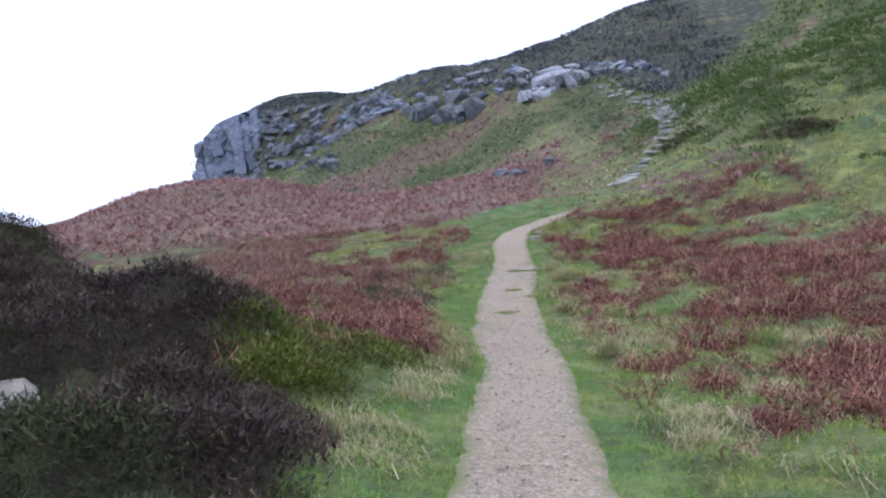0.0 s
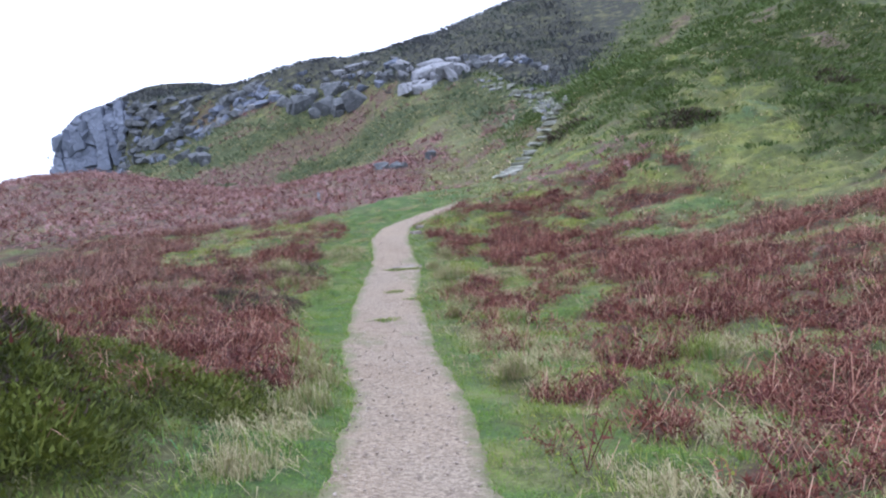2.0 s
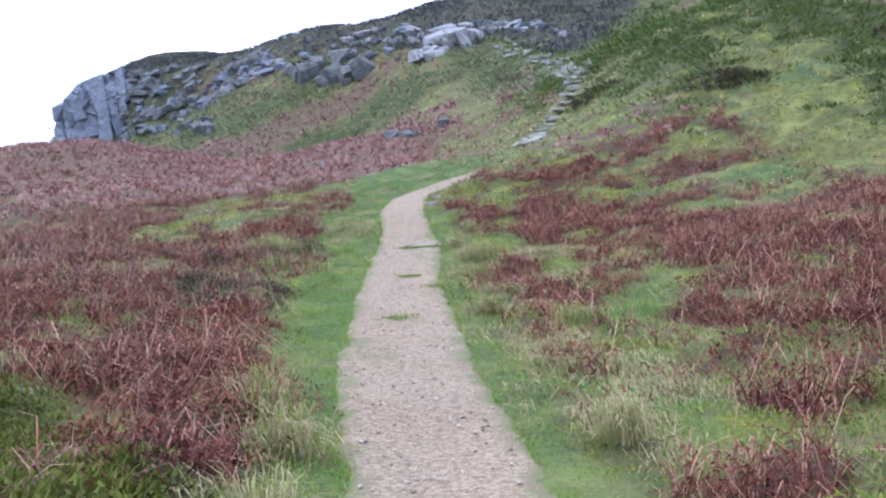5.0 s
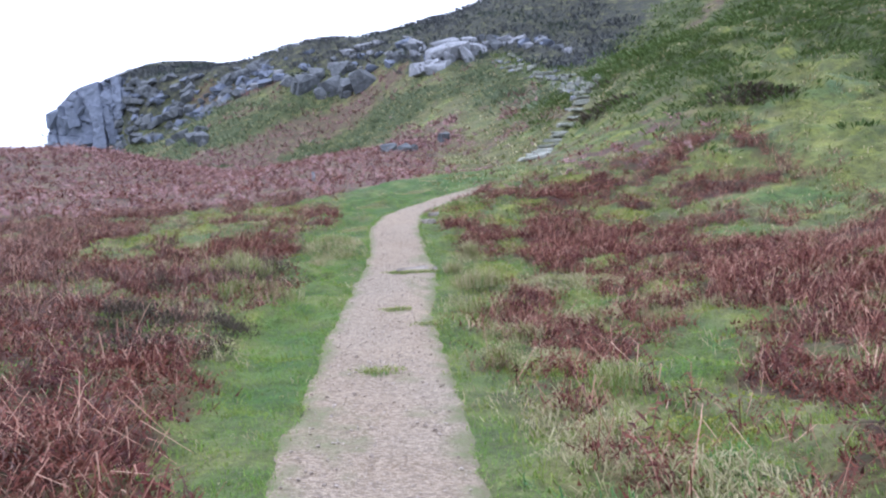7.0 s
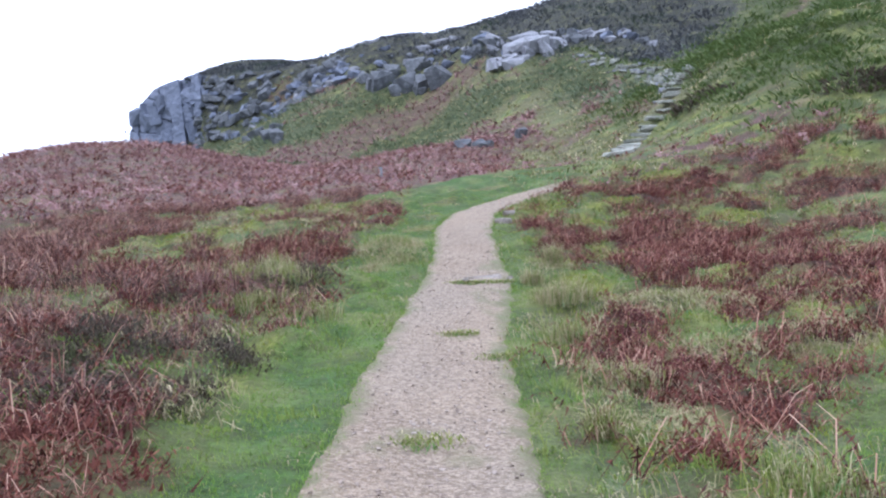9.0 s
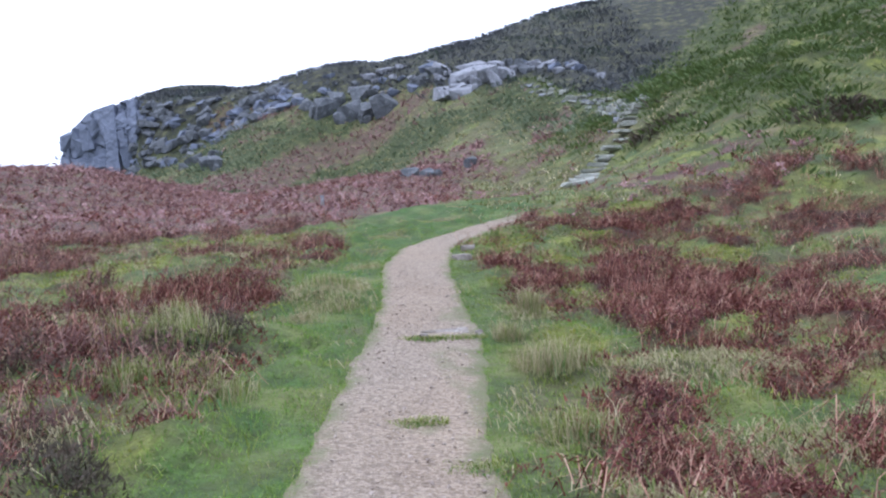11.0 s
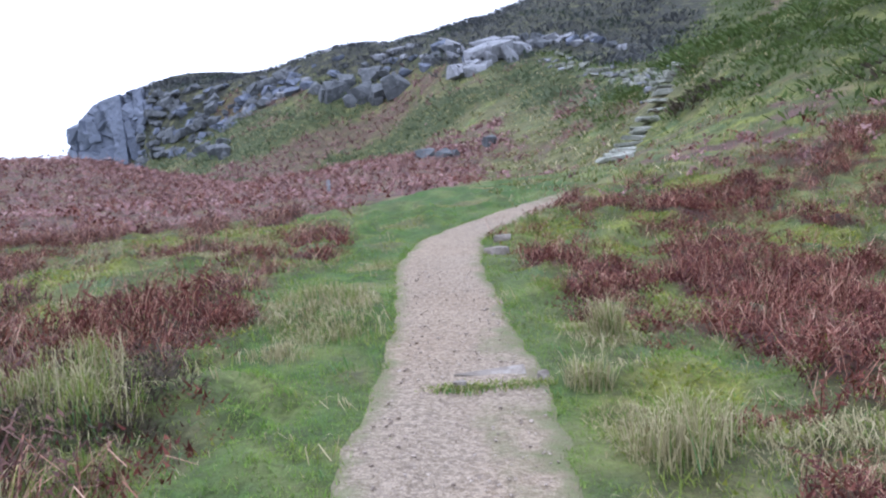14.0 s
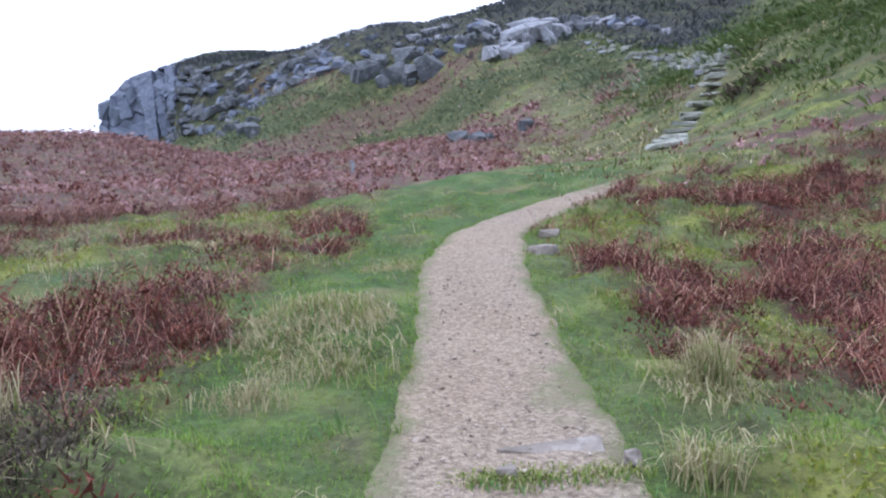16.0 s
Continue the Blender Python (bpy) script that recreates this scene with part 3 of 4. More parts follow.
# ---- mesh helpers ----
def mesh_from(name, verts, tris, mats, which=None, smooth=False):
    me = bpy.data.meshes.new(name)
    verts, tris = np.asarray(verts, np.float32), np.asarray(tris, np.int32)
    me.vertices.add(len(verts))
    me.vertices.foreach_set("co", verts.ravel())
    k = tris.shape[1]
    me.loops.add(tris.size)
    me.loops.foreach_set("vertex_index", tris.ravel())
    me.polygons.add(len(tris))
    me.polygons.foreach_set("loop_start", np.arange(0, tris.size, k, dtype=np.int32))
    for m in mats:
        me.materials.append(m)
    if which is not None:
        me.polygons.foreach_set("material_index", np.asarray(which, np.int32))
    me.polygons.foreach_set("use_smooth", np.full(len(tris), smooth))
    me.update(calc_edges=True)
    return me


def part(name, bm, material, parent, label=""):
    me = bpy.data.meshes.new(name)
    bm.to_mesh(me)
    bm.free()
    me.materials.append(material)
    ob = new(name, me)
    ob.parent = parent
    return tagged(ob, label)


def attribute(me, name, values):
    a = me.attributes.new(name, "FLOAT", "POINT")
    a.data.foreach_set("value", np.asarray(values, np.float32))


# ---- ground ----
def spread(lo, hi, fine, grow_lo, grow_hi, reach):
    """Coordinates that are fine between lo and hi and widen outside."""
    mid = list(np.arange(lo, hi, fine))
    for end, grow, far in ((-1, grow_lo, -reach), (1, grow_hi, reach)):
        s, p = fine, mid[0] if end < 0 else mid[-1]
        while abs(p) < reach:
            s *= grow if abs(p) < 170 else 1.25
            p += end * s
            mid.insert(0, p) if end < 0 else mid.append(p)
    return np.array(mid)


def build_ground():
    gx, gy = spread(-6, 10, 0.125, 1.04, 1.032, 2600), spread(3, 33, 0.16, 1.12, 1.017, 2600)
    x, y = np.meshgrid(gx, gy)
    d, side = off_path(x, y)
    z = ground_z(x, y, d)
    z -= 0.05 * step01(0.1, -0.25, d)
    nx, ny = len(gx), len(gy)
    k = (np.arange(ny - 1)[:, None] * nx + np.arange(nx - 1)[None]).ravel()
    me = mesh_from("ground", np.stack([x, y, z], -1).reshape(-1, 3), np.stack([k, k + 1, k + nx + 1, k + nx], 1), [MOOR], smooth=True)
    shares = cover(x, y, d, side)
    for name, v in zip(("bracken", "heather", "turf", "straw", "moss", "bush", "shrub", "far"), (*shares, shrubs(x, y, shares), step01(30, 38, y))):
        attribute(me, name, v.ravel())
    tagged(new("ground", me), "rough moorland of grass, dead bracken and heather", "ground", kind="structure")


def build_path():
    across = np.linspace(-1.3, 1.3, 41)
    tan = np.gradient(LINE[:, :2], axis=0)
    tan /= np.linalg.norm(tan, axis=1)[:, None]
    nor = np.stack([tan[:, 1], -tan[:, 0]], 1)
    x = LINE[:, 0, None] + nor[:, 0, None] * across * LINE[:, 2, None]
    y = LINE[:, 1, None] + nor[:, 1, None] * across * LINE[:, 2, None]
    z = ground_z(x, y, np.full(x.shape, -1.0))
    edge = np.abs(across)[None] + 0.3 * (fbm(x, y, 1.3, 61) - 0.5) + 0.2 * (fbm(x, y, 0.23, 64) - 0.5)
    z += 0.008 - 0.07 * step01(0.84, 1.3, edge) + 0.02 * (fbm(x, y, 0.35, 66) - 0.5) - 0.015 * step01(0.5, 0.0, np.abs(across))[None]
    n, w = x.shape
    k = (np.arange(n - 1)[:, None] * w + np.arange(w - 1)[None]).ravel()
    me = mesh_from("path", np.stack([x, y, z], -1).reshape(-1, 3), np.stack([k, k + 1, k + w + 1, k + w], 1), [GRAVEL], smooth=True)
    moss = step01(0.58, 1.0, edge) * 0.85 + patch(x, y, [(1.0, 15.5, 0.3, 0.3), (1.5, 18.8, 0.2, 0.15), (2.1, 20.5, 0.3, 1.0), (2.3, 22.8, 0.25, 0.6), (1.75, 17.9, 0.25, 0.2), (0.88, 13.9, 0.13, 0.2), (1.3, 14.1, 0.14, 0.16), (1.3, 15.3, 0.2, 0.2), (0.7, 13.6, 0.2, 1.0)]) * 0.5
    moss = np.maximum(moss, step01(31.5, 33, y) * 0.9)
    attribute(me, "moss", np.clip(moss * step01(0.25, 0.75, fbm(x, y, 0.16, 68) + 0.25 * (moss - 0.5)) * 1.2, 0, 0.9).ravel())
    tagged(new("path", me), "narrow pinkish-grey gravel footpath worn through moorland", "footpath", kind="structure")


build_ground()
build_path()


# ---- plants ----
class Shape:
    """A small mesh gathered from strips and triangles."""

    def __init__(self):
        self.v, self.t, self.m = [], [], []

    def strip(self, pts, widths, across, slot=0):
        base = len(self.v)
        for p, w in zip(pts, widths):
            self.v += [p - across * w / 2, p + across * w / 2]
        for i in range(len(pts) - 1):
            a = base + 2 * i
            self.t += [(a, a + 1, a + 3), (a, a + 3, a + 2)]
            self.m += [slot, slot]

    def tri(self, a, b, c, slot=0):
        n = len(self.v)
        self.v += [a, b, c]
        self.t.append((n, n + 1, n + 2))
        self.m.append(slot)

    def blade(self, root, lean, height, width, droop, slot=0, low=False):
        """A blade that leaves upright and bends over along lean."""
        across = np.array([-lean[1], lean[0], 0.0])
        across /= np.linalg.norm(across) + 1e-9
        up = np.array([0, 0, 1.0])
        out = np.array([lean[0], lean[1], 0.0])
        tip = root + out * height * (0.35 + droop) + up * height * (1 - 0.85 * droop)
        if low:
            self.tri(root - across * width / 2, root + across * width / 2, tip, slot)
            return
        mid = root + out * height * (0.15 + 0.4 * droop) + up * height * (0.66 - 0.2 * droop)
        n = len(self.v)
        self.v += [root - across * width / 2, root + across * width / 2, mid - across * width * 0.4, mid + across * width * 0.4, tip]
        self.t += [(n, n + 1, n + 3), (n, n + 3, n + 2), (n + 2, n + 3, n + 4)]
        self.m += [slot] * 3

    def arrays(self):
        return np.array(self.v), np.array(self.t), np.array(self.m)


def heading(rng, size=1.0):
    a = rng.uniform(0, 2 * math.pi)
    return np.array([math.cos(a), math.sin(a)]) * size


def bracken_plant(seed, fronds=5, leaflets=9, stalks=3, slim=0.25, reach=1.0, strands=0, leaf=0.24):
    """Collapsed dead fronds in a low heap, with thin arched stems over it and bleached stalks standing out."""
    rng, s = np.random.RandomState(seed), Shape()
    up = np.array([0, 0, 1.0])
    for k in range(fronds + strands):
        d = heading(rng)
        out, side = np.array([*d, 0]), np.array([-d[1], d[0], 0])
        length, rise = rng.uniform(0.28, 0.58) * reach, rng.uniform(0.4, 1.2)
        root = np.array([*(heading(rng, rng.uniform(0, 0.16))), -0.02])
        bend, curl = rng.uniform(-0.5, 0.5), rng.uniform(0.9, 1.5)
        bare = k >= fronds

        def at(u):
            return root + out * length * (0.55 if bare else 0.75) * u + side * length * bend * u * u + up * length * rise * (1.7 * u - curl * u * u)
        slot = int(rng.rand() < (0.5 if bare else 0.2))
        s.strip([at(u) for u in ((0.1, 0.6, 1.05) if bare else (0, 0.35, 0.7, 1))], (0.007, 0.006, 0.003) if bare else (0.009, 0.007, 0.006, 0.004), side, slot)
        for j in range(0 if bare else leaflets):
            u = 0.22 + 0.76 * j / leaflets
            size = (length * leaf * (1.1 - u) + 0.012) * rng.uniform(0.5, 1.2)
            for hand in (-1, 1):
                tip = at(u) + hand * side * size * rng.uniform(0.3, 1) + out * size * rng.uniform(-0.3, 0.6) - up * size * rng.uniform(-0.5, 1.1)
                w = slim * 0.7 / leaflets
                s.tri(at(u - w), at(u + w), tip, 0)
    for _ in range(stalks):
        root = np.array([*heading(rng, rng.uniform(0, 0.3)), 0.0])
        lean = np.array([*heading(rng, rng.uniform(0.05, 0.6)), 0.0])
        h = rng.uniform(0.16, 0.45) * reach
        side = np.array([*heading(rng), 0.0])
        kink = np.array([*heading(rng, 0.06), 0.0])
        s.strip([root, root + up * h * 0.55 + lean * h * 0.5 + kink, root + up * h * rng.uniform(0.6, 1.0) + lean * h], (0.006, 0.005, 0.003), side, 1)
    return s.arrays()


def grass_tuft(seed, blades, height, spread_, width, droop, dry=0.3, low=False):
    rng, s = np.random.RandomState(seed), Shape()
    for _ in range(blades):
        root = np.array([*heading(rng, spread_ * rng.uniform(0, 1)), -0.02])
        s.blade(root, heading(rng, rng.uniform(0.3, 1)), height * rng.uniform(0.5, 1.1), width * rng.uniform(0.7, 1.3), droop * rng.uniform(0.3, 1.2), int(rng.rand() < dry), low)
    return s.arrays()


def heather_bush(seed, sprigs=18, height=0.22, radius=0.2):
    """Wiry upright sprigs with ragged tips, in a small dome."""
    rng, s = np.random.RandomState(seed), Shape()
    for _ in range(sprigs):
        r = radius * math.sqrt(rng.rand())
        d = heading(rng)
        root = np.array([*(d * r), -0.03])
        h = height * rng.uniform(0.6, 1.15) * (1 - 0.4 * (r / radius)**2)
        top = root + np.array([*(d * r * 0.7), h])
        side = np.array([*heading(rng), 0.0])
        mid = (root * 0.4 + top * 0.6)
        w = height * rng.uniform(0.10, 0.2)
        n = len(s.v)
        s.v += [root, mid - side * w, mid + side * w, top]
        s.t += [(n, n + 2, n + 1), (n + 1, n + 2, n + 3)]
        s.m += [0, 0]
        s.tri(mid, mid + side * w * 0.3 + np.array([0, 0, 0.03]), mid + np.array([*heading(rng, w * 2), h * 0.35]), 0)
    return s.arrays()


def ling_bush(seed, sprigs=46, height=0.15, radius=0.16, width=0.011, shoot=0.045):
    """A dense cushion of thin wiry shoots."""
    rng, s = np.random.RandomState(seed), Shape()
    for _ in range(sprigs):
        r = radius * math.sqrt(rng.rand())
        d = heading(rng)
        base = np.array([*(d * r), height * (1 - (r / radius)**2) * rng.uniform(0.55, 1.0) - 0.03])
        tip = base + np.array([*(d * r * 0.15 + heading(rng, rng.uniform(0.1, 1.0) * shoot)), rng.uniform(0.0, 1.1) * shoot])
        side = np.array([*heading(rng), 0.0]) * width * rng.uniform(0.7, 1.5)
        s.tri(base - side, base + side, tip, 0)
    return s.arrays()


def scatter(name, shapes, x, y, scale, mats, label, category, tall=None, sink=0.0, seed=3, sway=0.0):
    """Plants joined into one mesh, each turned and scaled, standing on the ground."""
    rng = np.random.RandomState(seed)
    z = ground_z(x, y) - sink
    turn = rng.uniform(0, 2 * math.pi, len(x))
    pick = rng.randint(0, len(shapes), len(x))
    tall = np.ones(len(x)) if tall is None else tall
    vs, ts, ms, base = [], [], [], 0
    for k, (v, t, m) in enumerate(shapes):
        sel = np.nonzero(pick == k)[0]
        c, s_ = np.cos(turn[sel])[:, None], np.sin(turn[sel])[:, None]
        sc = scale[sel][:, None]
        px = (v[None, :, 0] * c - v[None, :, 1] * s_) * sc + x[sel][:, None]
        py = (v[None, :, 0] * s_ + v[None, :, 1] * c) * sc + y[sel][:, None]
        pz = v[None, :, 2] * sc * tall[sel][:, None]
        px = px + sway * pz
        pz = pz + z[sel][:, None]
        vs.append(np.stack([px, py, pz], -1).reshape(-1, 3))
        ts.append((t[None] + (np.arange(len(sel)) * len(v))[:, None, None] + base).reshape(-1, 3))
        ms.append(np.tile(m, len(sel)))
        base += len(sel) * len(v)
    me = mesh_from(name, np.concatenate(vs), np.concatenate(ts), mats, np.concatenate(ms))
    return tagged(new(name, me), label, category, kind="stuff")


def sow(seed, box, count, chance, near=0.02):
    """Random places in the box (x0, y0, x1, y1), each kept with the chance that chance(x, y, cover, d, side) gives."""
    rng = np.random.RandomState(seed)
    x, y = rng.uniform(box[0], box[2], count), rng.uniform(box[1], box[3], count)
    d, side = off_path(x, y)
    stair = np.abs(x - np.interp(y, STAIR[:, 1], STAIR[:, 0])) < 0.95
    stair = (stair & (y > 39.5) & (y < 52.2)) | ((np.abs(x - np.interp(y, TRAIL[:, 1], TRAIL[:, 0])) < 1.1) & (y >= 52.2) & (y < 90) & (rng.rand(count) < 0.8))
    keep = ~stair & (rng.rand(count) < chance(x, y, cover(x, y, d, side), d)) & (d > near)
    return x[keep], y[keep], rng.uniform(0.7, 1.3, keep.sum())


def grow_everything():
    fr = [bracken_plant(100 + i, 4, 8, 1, 0.17, 1.0, 7, 0.15) for i in range(12)]
    # bracken beside the path, then over the bench, then on the far slopes
    x, y, s = sow(1, (-8, 4, 15, 34), 21000, lambda x, y, c, d: np.maximum(c[0], 0.05 * (c[1] < 0.3) * (c[2] < 0.3)) * 0.95 * (x < 0.9 * y + 1) * (x > -0.6 * y - 1))
    bleached = np.random.RandomState(68).rand(len(x)) < step01(1.5, -0.5, x) * (0.1 + 0.65 * np.maximum(step01(14, 17, y), 0.6 * step01(-2, -5, x))) * (1 - patch(x, y, [(-0.9, 23.9, 0.8, 1.1), (-0.9, 14.3, 0.6, 0.8)]))
    for name, sel, mat, text in (("bracken_near", ~bleached, FROND, "collapsed red-brown dead bracken with pale standing stalks"), ("bracken_faded", bleached, WORN, "bleached greyish-brown dead bracken among the red")):
        px, py = x[sel], y[sel]
        scatter(name, fr, px, py, s[sel] * (0.55 + 0.7 * fbm(px, py, 1.0, 70)), [mat, STALK], text, "bracken", tall=0.55 + 0.7 * fbm(px, py, 2.2, 75) + 0.45 * patch(px, py, [(-0.9, 23.9, 0.8, 1.1), (5.8, 23.8, 0.7, 1.1), (3.4, 11.4, 0.5, 0.7)]), sink=0.02, sway=0.15)
    fl = [bracken_plant(150 + i, 2, 4, 2, 0.5, 1.1, 2) for i in range(9)]
    fl = [(v, t, np.where((m == 0) & (i % 3 == 0), 2, m)) for i, (v, t, m) in enumerate(fl)]
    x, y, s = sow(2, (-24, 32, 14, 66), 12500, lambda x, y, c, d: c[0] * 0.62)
    scatter("bracken_bench", fl, x, y, s * (0.7 + 0.6 * fbm(x, y, 2.0, 74)), [HAZED, STALK, FROND], "sweep of dead red-brown bracken across the bench", "bracken", sink=0.03)
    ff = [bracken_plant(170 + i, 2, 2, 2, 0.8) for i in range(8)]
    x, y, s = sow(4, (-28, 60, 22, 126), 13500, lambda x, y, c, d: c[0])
    scatter("bracken_slope", ff, x, y, s * 1.3, [HAZED, STALK], "dead rust-coloured bracken on the far hillside", "bracken", sink=0.05)
    # broken litter under the bracken
    crumbs = [ling_bush(190 + i, 24, 0.15, 0.17, 0.009, 0.05) for i in range(8)]
    x, y, s = sow(14, (-5, 4, 9, 32), 19000, lambda x, y, c, d: c[0])
    scatter("bracken_litter", crumbs, x, y, s * (0.6 + 0.9 * fbm(x, y, 0.7, 80)), [FROND], "matted red-brown litter under the dead bracken", "bracken")
    # turf on the verges
    lawn = [grass_tuft(200 + i, 8, 0.06, 0.08, 0.0075, 0.8, 0.12, True) for i in range(8)]
    x, y, s = sow(5, (-2.0, 3.5, 4.8, 33), 165000, lambda x, y, c, d: (np.maximum(c[2], 0.4 * (1 - c[0]) * (1 - c[1])) * (0.6 * step01(31, 20, y) + 0.22)) * step01(-0.1, 0.12, d) * (1 - 0.92 * patch(x, y, OCHRE)), -0.1)
    scatter("verge_turf", lawn, x, y, s * (0.4 + 1.3 * fbm(x, y, 0.3, 65)), [LAWN, STRAW], "short bright green turf along the path's verges", "grass")
    matted = [grass_tuft(210 + i, 12, 0.05, 0.08, 0.006, 1.2, 0.0, True) for i in range(6)]
    x, y, s = sow(20, (-1, 21, 5, 38), 60000, lambda x, y, c, d: patch(x, y, OCHRE) * step01(0.02, 0.15, d) * 0.8)
    scatter("matted_grass", matted, x, y, s, [MATTED], "flattened yellow-brown grass in the green verge", "grass")
    # blades leaning over the path's margin
    x, y, s = sow(16, (-0.5, 3.5, 4, 33), 110000, lambda x, y, c, d: 0.85 * np.exp(-((d - 0.0) / 0.09)**2) * step01(0.32, 0.58, fbm(x, y, 0.35, 69)), -0.2)
    scatter("margin_grass", lawn, x, y, s * 0.65, [LAWN, STRAW], "short grass creeping over the gravel path's edge", "grass")
    # rough grass between, green and dry
    rough = [grass_tuft(220 + i, 10, 0.17, 0.15, 0.0078, 0.9, 0.06) for i in range(8)]
    dry = [grass_tuft(230 + i, 11, 0.19, 0.16, 0.0066, 1.3, 0.75) for i in range(8)]
    x, y, s = sow(6, (-5.5, 3.5, 10, 33), 31000, lambda x, y, c, d: np.clip(1 - c[0] * (0.8 - 0.35 * (x < 0) * (y > 15)) - c[1] - c[2] * (0.9 - 0.6 * dry_spots(x, y)), 0.03, 1) * (0.5 + 0.4 * dry_spots(x, y) + 0.3 * step01(1.2, 1.8, x) * step01(7, 5, x) * step01(28, 24, y)))
    pale = np.random.RandomState(66).rand(len(x)) < 0.12 + 0.25 * step01(0.3, -0.3, x) * step01(14, 17, y) + 0.75 * np.maximum(dry_spots(x, y), 0.75 * step01(0.58, 0.7, fbm(x, y, 1.0, 67)))
    for name, sel, kind, mats, text in (("rough_grass", ~pale, rough, [BLADE, STRAW], "rough tangled green moorland grass"), ("dry_grass", pale, dry, [BLADE, STRAW], "bleached straw-coloured moorland grass")):
        scatter(name, kind, x[sel], y[sel], s[sel] * (0.5 + 0.9 * fbm(x[sel], y[sel], 1.2, 71)), mats, text, "grass", sink=0.01, sway=-0.2)
    x, y, s = sow(15, (-3, 5, 10.5, 29), 46000, lambda x, y, c, d: dry_spots(x, y) * step01(0.0, 0.15, d) * (1 - 0.6 * c[0]))
    scatter("bleached_grass", dry, x, y, s * (0.5 + 0.8 * fbm(x, y, 0.8, 72)), [BLADE, STRAW], "dense bleached straw-coloured grass in patches", "grass", sink=0.01, sway=-0.2)
    soft = [grass_tuft(240 + i, 6, 0.18, 0.3, 0.02, 1.0, 0.25) for i in range(8)]
    x, y, s = sow(7, (4, 17, 36, 62), 21000, lambda x, y, c, d: np.clip(1 - c[0] - c[1], 0, 1) * 0.55 * ((y > 28) | (x > 9.5)) * (x < 0.9 * y + 1))
    scatter("hill_grass", soft, x, y, s * (0.35 + 1.7 * fbm(x, y, 1.3, 73)), [HILL, STRAW], "tussocky green grass on the hillside", "grass", sink=0.02)
    far = [grass_tuft(260 + i, 6, 0.25, 0.5, 0.07, 1.0, 0.45) for i in range(8)]
    x, y, s = sow(8, (-40, 46, 36, 126), 16000, lambda x, y, c, d: np.clip(1 - c[0] - c[1], 0, 1) * 0.7)
    scatter("slope_grass", far, x, y, s, [HILL, STRAW], "coarse grass on the far slopes", "grass", sink=0.03)
    # moss cushions between the clumps
    moss = [ling_bush(360 + i, 16, 0.05, 0.13, 0.009, 0.03) for i in range(6)]
    x, y, s = sow(17, (-3.5, 4, 11, 35), 42000, lambda x, y, c, d: np.maximum(c[4], 0.14 * (1 - c[0]) * (1 - c[1]) * (c[2] < 0.5) * step01(0.5, 0.6, fbm(x, y, 0.7, 79))) * 0.8)
    scatter("moss", moss, x, y, s * (0.7 + 0.9 * fbm(x, y, 0.6, 78)), [MOSSY], "yellow-green moss cushions between the bracken clumps", "moss")
    # heather on the mound and along the ridge
    ling = [ling_bush(280 + i, 40, 0.16, 0.18, 0.0055, 0.047) for i in range(8)]
    x, y, s = sow(9, (-8.5, 3, 0, 14), 16000, lambda x, y, c, d: c[1] * 0.95 * (x > -0.6 * y - 1))
    green = fbm(x, y, 1.3, 76) > 0.58
    for name, sel, m, text in (("heather_mound", ~green, LING, "brown heather covering a low mound"), ("green_heather", green, LING_DARK, "dark green heather among brown on the mound")):
        scatter(name, ling, x[sel], y[sel], s[sel] * (0.5 + 1.2 * vnoise(x[sel], y[sel], 0.75, 19)), [m], text, "heather")
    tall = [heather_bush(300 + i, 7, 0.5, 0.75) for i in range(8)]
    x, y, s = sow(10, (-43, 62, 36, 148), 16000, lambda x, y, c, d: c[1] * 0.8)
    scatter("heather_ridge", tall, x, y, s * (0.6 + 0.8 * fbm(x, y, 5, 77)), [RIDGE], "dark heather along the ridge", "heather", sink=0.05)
    bil = [ling_bush(320 + i, 44, 0.15, 0.16, 0.0075, 0.042) for i in range(6)]
    x, y, s = sow(11, (-4, 6, 0.2, 13.5), 9000, lambda x, y, c, d: patch(x, y, BILBERRY) * step01(0.25, 0.5, d) * 0.8)
    scatter("bilberry", bil, x, y, s * (0.5 + 1.2 * vnoise(x, y, 0.75, 19)), [LING_GREEN], "low yellow-green shrub at the mound's foot", "shrub")
    shrub = [heather_bush(340 + i, 10, 0.26, 0.5) for i in range(6)]
    x, y, s = sow(12, (10, 22, 36, 62), 11000, lambda x, y, c, d: shrubs(x, y, c))
    scatter("hill_shrub", shrub, x, y, s * (0.5 + 0.9 * fbm(x, y, 1.8, 83)), [SHRUB], "dark green low shrubs on the upper hillside", "shrub", sink=0.03)
    x, y, s = sow(18, (11, 28, 27, 55), 9000, lambda x, y, c, d: c[5] * 0.9)
    scatter("hill_bush", shrub, x, y, s, [BUSH], "dark brown-green heather bushes on the green hillside", "heather", sink=0.03)
    x, y, s = sow(19, (-4.5, 12.5, 0, 22.5), 9000, lambda x, y, c, d: c[5])
    scatter("undergrowth", ling, x, y, s * 1.1, [BUSH], "dark twiggy undergrowth among the bracken beside the path", "shrub", sink=0.01)
    wide = [heather_bush(350 + i, 7, 0.45, 0.8) for i in range(6)]
    x, y, s = sow(13, (-30, 55, 70, 132), 15000, lambda x, y, c, d: shrubs(x, y, c))
    for name, sel, m, text in (("slope_shrub", x < 18, SLOPE, "grey-green shrubs on the slope below the crag"), ("crest_shrub", x >= 18, SHRUB, "dark green shrubs high on the far hillside")):
        scatter(name, wide, x[sel], y[sel], s[sel] * (0.6 + 0.8 * fbm(x[sel], y[sel], 3, 84)), [m], text, "shrub", sink=0.04)


grow_everything()


